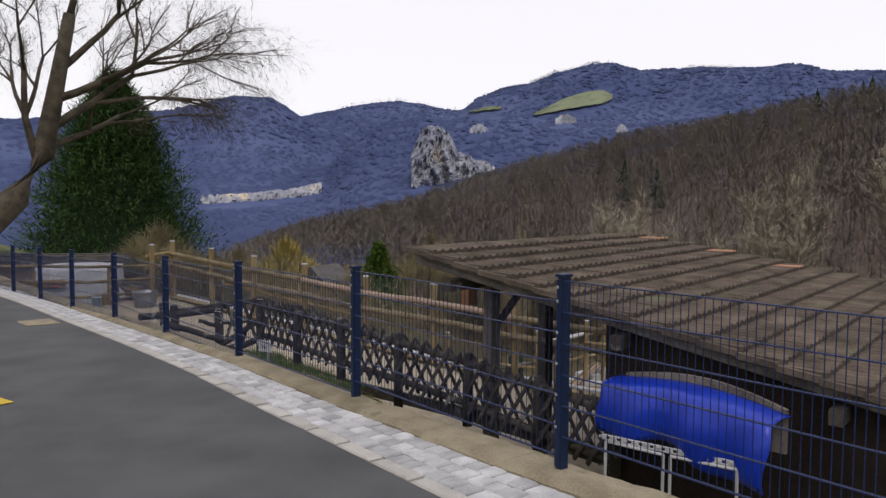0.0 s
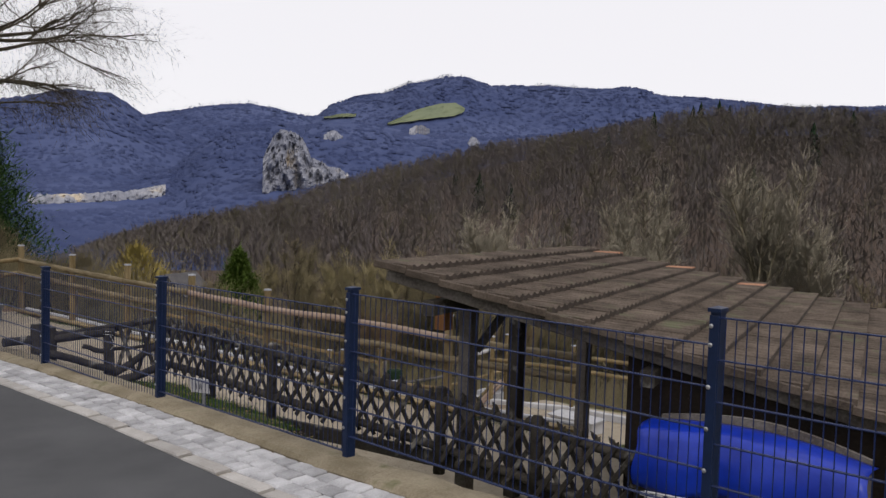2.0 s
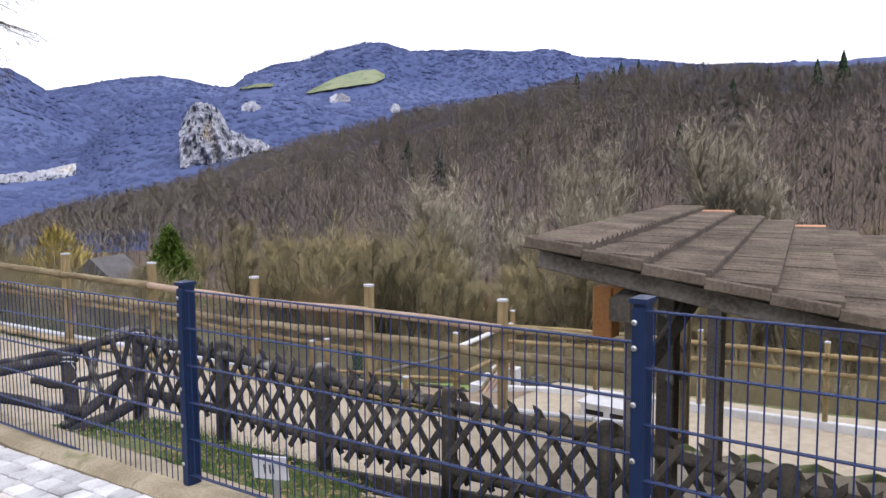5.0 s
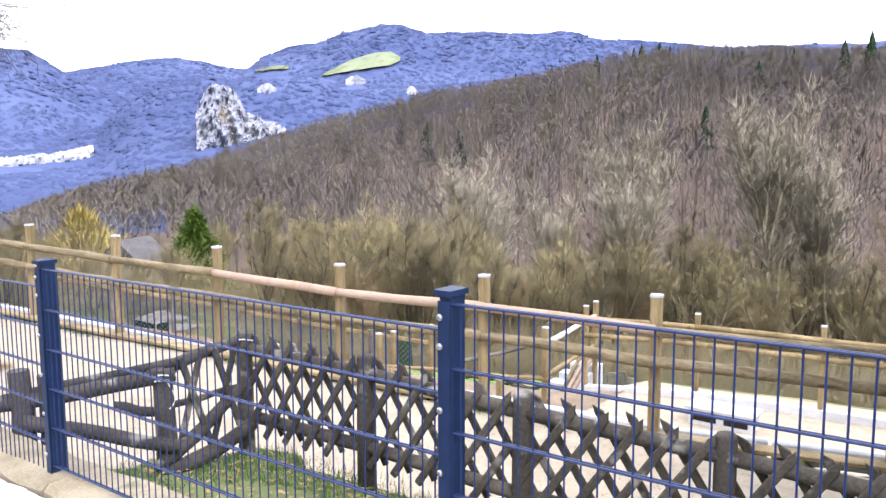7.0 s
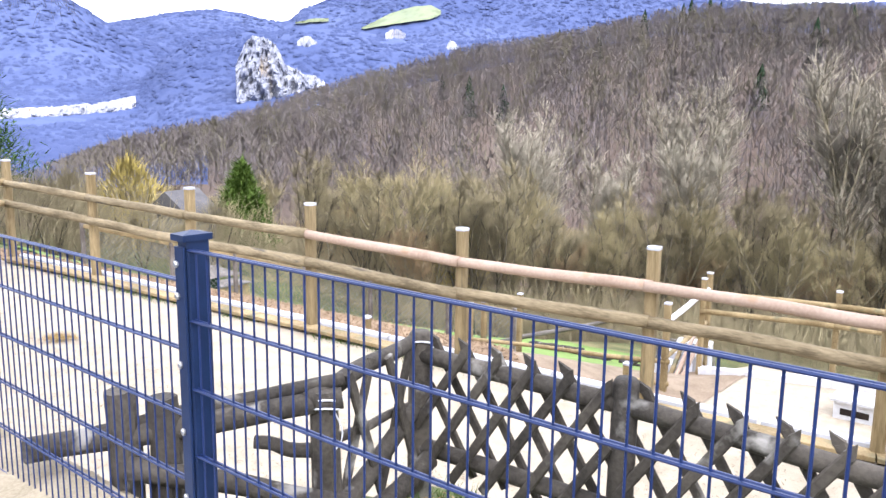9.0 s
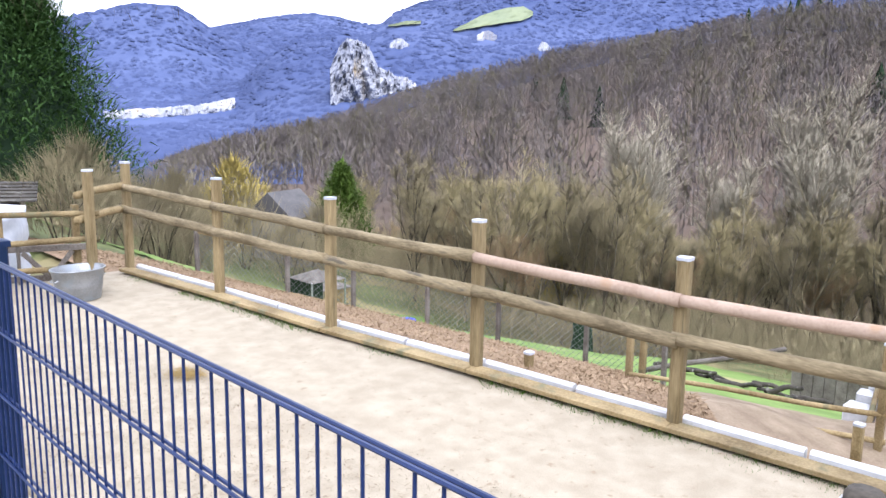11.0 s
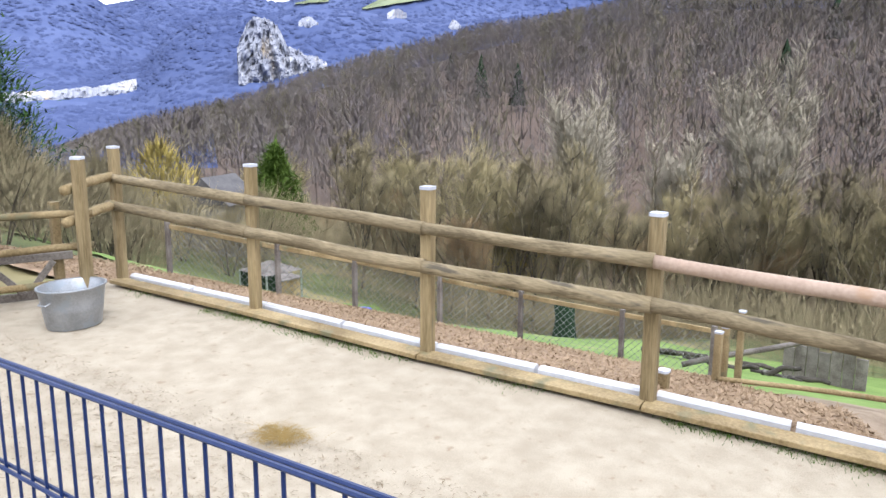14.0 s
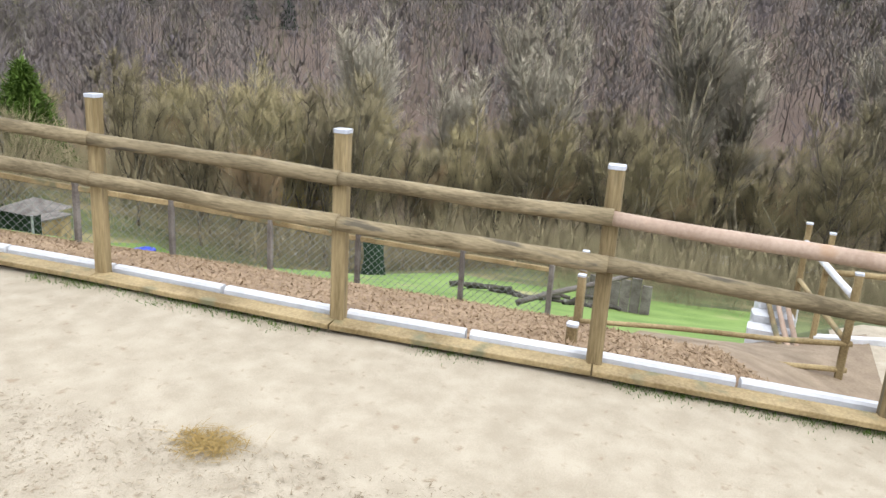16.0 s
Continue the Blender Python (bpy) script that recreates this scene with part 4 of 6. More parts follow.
def build_lattice():
    fence = thing("lattice_fence", "dark weathered crossed-slat timber fence with pointed heads", "fence")
    for x, y, top in LATTICE:
        h = top + 0.85
        s = Shape().pole([(0, 0, -0.1), (0, 0, h * 0.5), (0.004, 0, h - 0.02), (0.004, 0, h)], [0.062, 0.06, 0.058, 0.048], 12, 0.06)
        part("lattice_post", s, DARKWOOD, fence, "", True).location = (x, y, -0.85)
    for k in range(len(LATTICE) - 1):
        a, b = Vector(LATTICE[k]), Vector(LATTICE[k + 1])
        pan = None
        o = Vector((a.x, a.y, -0.8))
        d = b - a
        side = Vector((-0.045, 0, 0))
        for drop, r in ((0.12, 0.045), (0.62, 0.045)):
            pts = [a + d * t + Vector((0, 0, -drop)) - o for t in (0.02, 0.25, 0.5, 0.75, 0.98)]
            rail = part("lattice_panel" if pan is None else "rail", Shape().pole(pts, [r, r * 0.95, r, r * 0.97, r], 10, 0.08), DARKWOOD, pan or fence, "", True)
            if pan is None:
                pan = rail
                pan.location = o
        m, lean = 6, 0.44
        for i in range(-2, m + 2):
            for sgn in (-1, 1):
                t0 = (i + 0.5) / m - sgn * lean / d.length / 1.0 * 0.5
                lo, hi = a + d * t0, a + d * (t0 + sgn * lean / d.length)
                lo = lo + Vector((0, 0, -0.73))
                hi = hi + Vector((0, 0, -0.05))
                # keep the slat inside its panel
                ta, tb = 0.0, 1.0
                ya, yb = (lo - a).dot(d) / d.length_squared, (hi - a).dot(d) / d.length_squared
                for e in (0.03, 0.97):
                    if abs(yb - ya) > 1e-6:
                        c = (e - ya) / (yb - ya)
                        if (ya < 0.03 and e == 0.03) or (ya > 0.97 and e == 0.97):
                            ta = max(ta, c)
                        if (yb < 0.03 and e == 0.03) or (yb > 0.97 and e == 0.97):
                            tb = min(tb, c)
                if tb - ta < 0.25:
                    continue
                p, q = lo.lerp(hi, ta), lo.lerp(hi, tb)
                off = Vector((-0.05 if sgn > 0 else 0.05, 0, 0))
                s = Shape().beam(p + off - o, q + off - o, 0.024, 0.05, 0.008)
                if tb == 1.0:
                    w = (q - p).normalized()
                    n = w.cross(Vector((1, 0, 0))).normalized() * 0.026
                    e = q + off - o
                    s.add([e - n + Vector((0.012, 0, 0)), e + n + Vector((0.012, 0, 0)), e + w * 0.06 + n * 0.4, e - n - Vector((0.012, 0, 0)), e + n - Vector((0.012, 0, 0)), e + w * 0.06 + n * 0.4 - Vector((0.01, 0, 0))],
                          [(0, 1, 2), (5, 4, 3), (0, 2, 5, 3), (1, 4, 5, 2), (0, 3, 4, 1)])
                part("slat", s, DARKWOOD, pan)
        s = Shape().beam(a + Vector((0.06, 0, -0.93 - a.z + 0.1)) - o, b + Vector((0.06, 0, -0.93 - b.z + 0.1)) - o, 0.05, 0.16, 0.01)
        part("sill_board", s, DARKWOOD, pan)


def build_barrier():
    """The rough log barrier that closes the bank."""
    barrier = thing("barrier_trellis", "dark crossed slats closing the log barrier", "trellis")
    g1, g2, l0 = Vector((0.27, 8.61, 0.16)), Vector((0.95, 8.12, 0.1)), Vector(LATTICE[0])
    for p, zb in ((g1, -0.4), (g2, -0.7), (g1 + Vector((0.13, -0.1, -0.04)), -0.4)):
        ob = thing("barrier_post", "dark split post of the rough log barrier", "fence post", "posts of the log barrier", (p.x, p.y, zb))
        part("post_body", Shape().pole([(0, 0, -0.2), (0.01, 0, 0.3), (0, 0.01, p.z - zb)], [0.075, 0.07, 0.062], 9, 0.15), DARKWOOD, ob)

    def log(a, b, r, label="dark weathered log of the rough barrier", m=DARKWOOD):
        log_rail(a, b, r, r * 0.85, m, label, "logs of the barrier", "barrier_log", 0.03)

    log((-0.02, 8.83, -0.06), g2 + Vector((0.05, -0.06, -0.04)), 0.055)
    log((0.2, 8.68, -0.02), g2 + Vector((0.1, -0.02, 0.03)), 0.035)
    log(g2 + Vector((-0.1, 0.02, -0.03)), l0 + Vector((0.02, 0.02, -0.04)), 0.045)
    log((0.24, 8.55, -0.14), (0.98, 8.02, -0.42), 0.05)
    log((0.85, 8.05, -0.52), l0 + Vector((-0.02, 0, -0.42)), 0.05)
    log((0.7, 8.0, -0.62), l0 + Vector((-0.02, -0.1, -0.68)), 0.06)
    log(g2 + Vector((0, 0.05, -0.32)), g2 + Vector((-0.22, 0.2, -0.22)), 0.035)
    log((1.0, 8.15, -0.18), (1.66, 8.25, -0.2), 0.025)
    for i, (t0, t1) in enumerate(((0.12, 0.45), (0.5, 0.15), (0.55, 0.9), (0.9, 0.55))):
        a, b = g2.lerp(l0, t0), g2.lerp(l0, t1)
        s = Shape().beam((a.x, a.y - 0.05 * (i % 2), -0.55), (b.x, b.y - 0.05 * (i % 2), 0.16), 0.025, 0.05, 0.006)
        part("slat", s, DARKWOOD, barrier)
    for c, r in ((g2 + Vector((0, 0, -0.07)), 0.075), (g2 + Vector((0.01, 0, -0.035)), 0.072), (l0 + Vector((0, 0, -0.05)), 0.066)):
        pts = [c + Vector((r * math.cos(a), r * math.sin(a), 0.012 * math.sin(2 * a))) for a in [i * math.pi / 7 for i in range(15)]]
        tagged(part("string", Shape().pole(pts, [0.005] * 15, 5), WHITE), "white string tied round the barrier post", "string", "strings on the barrier")
    pts = [g2 + Vector((-0.02 + 0.05 * math.sin(t * 3), -0.08, -0.07 - 0.28 * t + 0.1 * t * t)) for t in [i / 8 for i in range(9)]]
    tagged(part("string", Shape().pole(pts, [0.004] * 9, 5), WHITE), "white string hanging from the barrier post", "string", "strings on the barrier")


def build_sign():
    s = thing("plant_sign", "small white number plate on a grey steel stake in the grass", "sign", at=(0.1, 4.52, road_z(4.5) - 0.06))
    part("stake", Shape().pole([(0, 0, -0.1), (0, 0, 0.3)], [0.017, 0.017], 10), ZINC, s)
    plate = part("plate", Shape().box((-0.095, -0.006, 0.24), (0.095, 0.006, 0.37), pose(0, 0, 0, 12, 0, -68), 0.003), WHITE, s)
    for k, x in enumerate((-0.03, 0.0, 0.018)):
        part("ink_bar", Shape().box((x - 0.004, -0.009, 0.275), (x + 0.004, -0.0065, 0.325), pose(0, 0, 0, 12, 0, -68)), ASPHALT, plate)
    part("base_plate", Shape().box((-0.06, -0.06, 0.0), (0.06, 0.06, 0.012), None, 0.01), ZINC, s)


def build_tarp_rack():
    """A rack of white tubes with a blue sheet thrown over it."""
    rack = thing("hay_rack", "white tubular rack half covered by a blue sheet", "rack", at=(2.1, 0.55, -0.8))
    o = Vector((2.1, 0.55, -0.8))
    WT = WHITE
    for (ax, ay), (bx, by) in (((1.88, 1.18), (1.98, 0.62)), ((2.0, 0.56), (2.16, 0.02))):
        for z in (-0.42, -0.95):
            part("crossbar", Shape().pole([Vector((ax, ay, z)) - o, Vector((bx, by, z)) - o], [0.014, 0.014], 8), WT, rack)
        for x, y in ((ax, ay), (bx, by)):
            part("leg", Shape().pole([Vector((x, y, -0.95)) - o, Vector((x, y, -0.42)) - o], [0.014, 0.014], 8), WT, rack)
    for z in (-0.36, -0.40):
        part("shelf_bar", Shape().beam(Vector((1.86, 1.2, z)) - o, Vector((2.18, -0.02, z)) - o, 0.02, 0.015), WT, rack)
    for i in range(12):
        t = i / 12
        p = Vector((1.86, 1.2, -0.38)).lerp(Vector((2.18, -0.02, -0.38)), t)
        part("clip", Shape().box((-0.012, -0.035, -0.012), (0.012, 0.035, 0.012), Matrix.Translation(p - o)), WT, rack)
    tarp = Shape()
    nu, nv = 28, 14
    for i in range(nu + 1):
        u = i / nu
        y = 1.36 - 1.6 * u
        for j in range(nv + 1):
            v = j / nv
            # from the back over the top, then hanging in front
            top = 0.1 + 0.1 * math.sin(u * 2.9) - 0.1 * u
            if v < 0.35:
                x, z = 2.28 - 0.28 * v / 0.35, top - 0.05 * (v / 0.35) ** 2
            else:
                t = (v - 0.35) / 0.65
                hang = 0.42 + 0.16 * u + 0.05 * math.sin(u * 11)
                x, z = 2.0 - 0.06 * math.sin(t * 2.5) + (0.02 + 0.03 * t) * math.sin(u * 17 + 0.5), top - 0.05 - hang * t
            x += 0.22 * u
            tarp.v.append((x, y + 0.02 * math.sin(v * 9), z))
    w = nv + 1
    tarp.f = [(i * w + j, (i + 1) * w + j, (i + 1) * w + j + 1, i * w + j + 1) for i in range(nu) for j in range(nv)]
    me = tarp.mesh("tarpaulin", BLUE, True)
    board = Shape()
    for i in range(13):
        u = i / 12
        y, z = 1.3 - 1.5 * u, 0.14 + 0.13 * math.sin(u * 2.9) - 0.1 * u
        board.v += [(2.3 + 0.2 * u, y, -0.3), (2.3 + 0.2 * u, y, z), (2.34 + 0.2 * u, y, z), (2.34 + 0.2 * u, y, -0.3)]
    board.f = [(i * 4 + a, i * 4 + b, i * 4 + 4 + b, i * 4 + 4 + a) for i in range(12) for a, b in ((0, 1), (1, 2), (2, 3), (3, 0))]
    board.v = [tuple(Vector(q) - o) for q in board.v]
    part("back_board", board, GREYWOOD, rack, "pale arched board")
    ob = tagged(new("tarpaulin", me), "bright blue plastic sheet draped over the rack", "tarpaulin")
    mod = ob.modifiers.new("thick", "SOLIDIFY")
    mod.thickness = 0.006


build_lattice()
build_barrier()
build_sign()
build_tarp_rack()


# ---- paddock corner: tub, rails, wrapped stack, hut ----
def build_tub():
    t = thing("metal_tub", "oval galvanised metal tub on the sand", "tub", at=(2.86, 18.15, sand_z(18.15)))
    prof = ((0.27, 0.0), (0.275, 0.02), (0.3, 0.18), (0.305, 0.2), (0.302, 0.22), (0.33, 0.385), (0.345, 0.4), (0.35, 0.415), (0.34, 0.42), (0.325, 0.405), (0.295, 0.2), (0.265, 0.03), (0.0, 0.025))
    s = Shape()
    n = 32
    for r, z in prof:
        s.v += [(1.04 * r * math.cos(2 * math.pi * j / n), 0.86 * r * math.sin(2 * math.pi * j / n), z) for j in range(n)]
    s.f = [[i * n + j, i * n + (j + 1) % n, (i + 1) * n + (j + 1) % n, (i + 1) * n + j] for i in range(len(prof) - 1) for j in range(n)]
    part("bowl", s, ZINC, t, "", True)
    for sx in (-1, 1):
        part("handle", Shape().pole([(sx * 0.33, -0.06, 0.3), (sx * 0.37, -0.05, 0.28), (sx * 0.37, 0.05, 0.28), (sx * 0.33, 0.06, 0.3)], [0.008] * 4, 6), ZINC, t)
    t.rotation_euler = (0, 0, 0.3)
    b = thing("bucket", "small pale blue plastic bucket on the sand", "bucket", at=(1.75, 18.7, sand_z(18.7)))
    s = Shape()
    for r, z in ((0.1, 0), (0.13, 0.26), (0.14, 0.26), (0.14, 0.28), (0.125, 0.28), (0.095, 0.02), (0.0, 0.02)):
        s.v += [(r * math.cos(2 * math.pi * j / 18), r * math.sin(2 * math.pi * j / 18), z) for j in range(18)]
    s.f = [[i * 18 + j, i * 18 + (j + 1) % 18, (i + 1) * 18 + (j + 1) % 18, (i + 1) * 18 + j] for i in range(6) for j in range(18)]
    part("body", s, mat("pale_blue_plastic", (0.35, 0.45, 0.6), (0.45, 0.55, 0.7), 5, 0.5, 0.02), b, "", True)


def build_corner_rails():
    square_post("rail_post", 3.14, 18.4, sand_z(18.6), 0.44, 0.115, POSTWOOD, "square tan timber post with pale cap beside the paddock", "posts of the log fence", turn=0.5)
    for z in (0.12, -0.22):
        log_rail((3.0, 18.45, z), (4.1, 19.45, z + 0.02), 0.055, 0.055, PINE, "brown weathered round log rail", "log rails")
    for za, zb in ((-0.16, -0.17), (-0.5, -0.6), (-0.86, -1.02)):
        log_rail((3.3, 18.5, za), (1.7, 19.46, zb), 0.04, 0.042, PINE, "thin yellowish pole rail beside the paddock", "thin pole rails")
        log_rail((1.75, 19.43, zb), (-0.9, 21.0, zb + 0.04), 0.042, 0.046, PINE, "thin yellowish pole rail beside the paddock", "thin pole rails")
    for x, y, top in ((2.22, 19.2, -0.2), (0.5, 20.2, -0.05), (-0.8, 21.0, 0.0), (3.25, 19.3, -0.1)):
        square_post("corner_post", x, y, -1.25, top, 0.1, PINE, "weathered square post by the paddock corner", "posts at the paddock corner", cap=False)
    s = Shape().box((-0.11, -0.11, -0.1), (0.11, 0.11, 0.32), None, 0.02)
    st = part("stub_post", s, PINE)
    st.location = (2.1, 19.05, -1.22)
    tagged(st, "short squat timber block by the post", "post")
    gate = thing("timber_gate", "weathered timber gate of planks behind the tub", "gate", at=(2.3, 19.5, -1.25))
    for a, b, w in (((0.05, 0, 0.55), (1.05, -0.35, 0.55), 0.09), ((0.05, 0, 0.12), (1.05, -0.35, 0.12), 0.09), ((0.25, -0.09, 0.5), (0.55, -0.19, 0.15), 0.07), ((0.85, -0.3, 0.5), (0.6, -0.2, 0.15), 0.07), ((0.2, -0.08, 0.02), (0.2, -0.08, 0.6), 0.07)):
        part("plank", Shape().beam(a, b, 0.035, w), GREYWOOD, gate)


def build_stack():
    """Firewood under a white plastic wrap."""
    st = thing("wood_stack", "firewood stack wrapped in white plastic film", "wood stack", at=(1.9, 21.2, -1.5))
    s = Shape()
    nu, nv = 30, 16
    for i in range(nu + 1):
        a = 2 * math.pi * i / nu
        for j in range(nv + 1):
            v = j / nv
            if v < 0.75:
                z, k = 1.2 * v / 0.75, 1.0
            else:
                z, k = 1.2 + 0.1 * math.sin((v - 0.75) / 0.25 * 1.5), 1 - (v - 0.75) / 0.25
            c, d = math.cos(a), math.sin(a)
            sq = 1 / max(abs(c), abs(d)) ** 0.8
            w = 0.06 * noise.noise(Vector((c * 2.5, d * 2.5, z * 3))) + 0.03 * noise.noise(Vector((c * 7, d * 7, z * 8)))
            s.v.append((1.15 * c * sq * k * (1 + w), 0.75 * d * sq * k * (1 + w), z + 0.05 * noise.noise(Vector((c * 3, d * 3, 5)))))
    s.f = [(i * (nv + 1) + j, (i + 1) * (nv + 1) + j, (i + 1) * (nv + 1) + j + 1, i * (nv + 1) + j + 1) for i in range(nu) for j in range(nv)]
    film = mat("white_film", (0.62, 0.65, 0.74), (0.86, 0.88, 0.93), 1.6, 0.35, 0.3, fine=9, spec=0.5)
    part("wrap", s, film, st, "crumpled white plastic film", True)
    rng = random.Random(8)
    for i in range(14):
        x, z = -1.0 + 0.13 * (i % 7), 0.72 + 0.12 * (i // 7)
        part("log", Shape().pole([(x, -0.86, z), (x + rng.uniform(-0.03, 0.03), -0.5, z + 0.02)], [0.06, 0.055], 7, 0.2), RAWWOOD if i % 3 else PINK, st)
    st.rotation_euler = (0, 0, radians(-28))


def build_hut():
    hut = thing("low_hut", "low rendered hut with a dark tiled lean-to roof", "hut", at=(0, 0, 0))
    a, b = Vector((3.9, 24.3, -1.85)), Vector((-3.5, 26.6, -1.7))
    d = (b - a).normalized()
    n = Vector((d.y, -d.x, 0)) * -1
    if n.y < 0:
        n = -n
    wall = Shape()
    c = [a, b, b + n * 3.0, a + n * 3.0]
    hs = [1.2, 1.25, 1.4, 1.35]
    wall.add(c + [p + Vector((0, 0, h)) for p, h in zip(c, hs)], [(0, 1, 5, 4), (1, 2, 6, 5), (2, 3, 7, 6), (3, 0, 4, 7)])
    part("wall", wall, mat("hut_render", (0.3, 0.24, 0.17), (0.42, 0.35, 0.26), 1.5, 0.9, 0.2), hut)
    for i in range(6):
        for j in range(28):
            p0 = a + Vector((0, 0, 1.3)) + d * (j * 0.29 - 0.3) + (n * 3.0 + Vector((0, 0, 0.15))) * (i / 6) - n * 0.3
            s = Shape()
            e, f = d * 0.28, (n * 3.0 + Vector((0, 0, 0.15))) / 6 * 1.12
            up = Vector((0, 0, 0.03 - 0.006 * i))
            q = [p0, p0 + e, p0 + e + f, p0 + f]
            lift = [0.05, 0.05, 0.02, 0.02]
            s.add([v + Vector((0, 0, k)) for v, k in zip(q, lift)] + [v + Vector((0, 0, k - 0.03)) for v, k in zip(q, lift)], [(0, 1, 2, 3), (4, 7, 6, 5), (0, 4, 5, 1), (1, 5, 6, 2), (3, 2, 6, 7), (0, 3, 7, 4)])
            part("roof_tile", s, DARKWOOD, hut)
    part("fascia", Shape().beam(a + Vector((0, 0, 1.27)) - n * 0.2, b + Vector((0, 0, 1.35)) - n * 0.2, 0.06, 0.12), SHEDWALL, hut)
    big = thing("barn_roof", "brown tiled roof of a building beyond the hut", "roof", at=(-2.6, 31, -1))
    s = Shape()
    s.add([(-5, -2.5, 1.8), (3.2, -2.5, 1.8), (3.2, 2.5, 1.8), (-5, 2.5, 1.8), (-5, 0, 3.9), (2.6, 0, 3.9)], [(0, 1, 5, 4), (2, 3, 4, 5), (1, 2, 5), (0, 4, 3)])
    part("roof", s, TILE, big)
    part("wall", Shape().box((-4.8, -2.2, -1.5), (2.9, 2.2, 1.82)), bpy.data.materials["hut_render"], big)


build_tub()
build_corner_rails()
build_stack()
build_hut()


# ---- below the paddock: wire fence, gate, blocks, second pen ----
WIRE_LINE = ((7.4, 24.0), (8.7, 22.3), (9.7, 21.2), (10.75, 19.9), (11.66, 18.6), (12.4, 16.8), (12.8, 15.2))
WIRE = mat("wire", (0.16, 0.17, 0.16), (0.28, 0.29, 0.27), 10, 0.5, 0.0, metal=0.4)


def build_wire_fence():
    fence = thing("wire_fence", "diamond wire mesh fence on grey timber posts", "fence")
    for x, y in WIRE_LINE:
        post = part("wire_post", Shape().box((-0.045, -0.045, -0.3), (0.045, 0.045, 1.12), None, 0.01), GREYWOOD, fence)
        post.location = (x, y, fall_z(x, y))
    for k in range(len(WIRE_LINE) - 1):
        a, b = (Vector((x, y, fall_z(x, y))) for x, y in WIRE_LINE[k:k + 2])
        d = b - a
        step, h = 0.13, 0.98
        m = int(d.length / step)
        v, f = [], []
        for i in range(-7, m + 1):
            for sg in (1, -1):
                lo, hi = (i, i + 7) if sg > 0 else (i + 7, i)
                t0, t1 = lo * step / d.length, hi * step / d.length
                z0, z1 = 0.03, h
                if min(t0, t1) < 0 or max(t0, t1) > 1:
                    # cut at the posts
                    c0, c1 = max(0, min(1, t0)), max(0, min(1, t1))
                    if abs(c1 - c0) < 0.02:
                        continue
                    z0, z1 = z0 + (h - z0) * (c0 - t0) / (t1 - t0), z0 + (h - z0) * (c1 - t0) / (t1 - t0)
                    t0, t1 = c0, c1
                p, q = d * t0 + Vector((0, 0, z0)), d * t1 + Vector((0, 0, z1))
                n = Vector((0.005, 0.005, 0))
                k0 = len(v)
                v += [tuple(p - n), tuple(p + n), tuple(q + n), tuple(q - n), tuple(p + Vector((0, 0, 0.009))), tuple(q + Vector((0, 0, 0.009)))]
                f += [(k0, k0 + 1, k0 + 2, k0 + 3), (k0, k0 + 4, k0 + 5, k0 + 3)]
        s = Shape()
        s.add(v, f)
        pan = tagged(part("wire_mesh", s, WIRE, fence), kind="stuff")
        pan.location = a
        part("top_rail", Shape().beam(Vector((0, 0, 1.02)), d + Vector((0, 0, 1.02)), 0.04, 0.09), PINE, pan)
        part("foot_board", Shape().beam(Vector((0, 0, 0.05)), d + Vector((0, 0, 0.05)), 0.03, 0.12), PINE, pan)


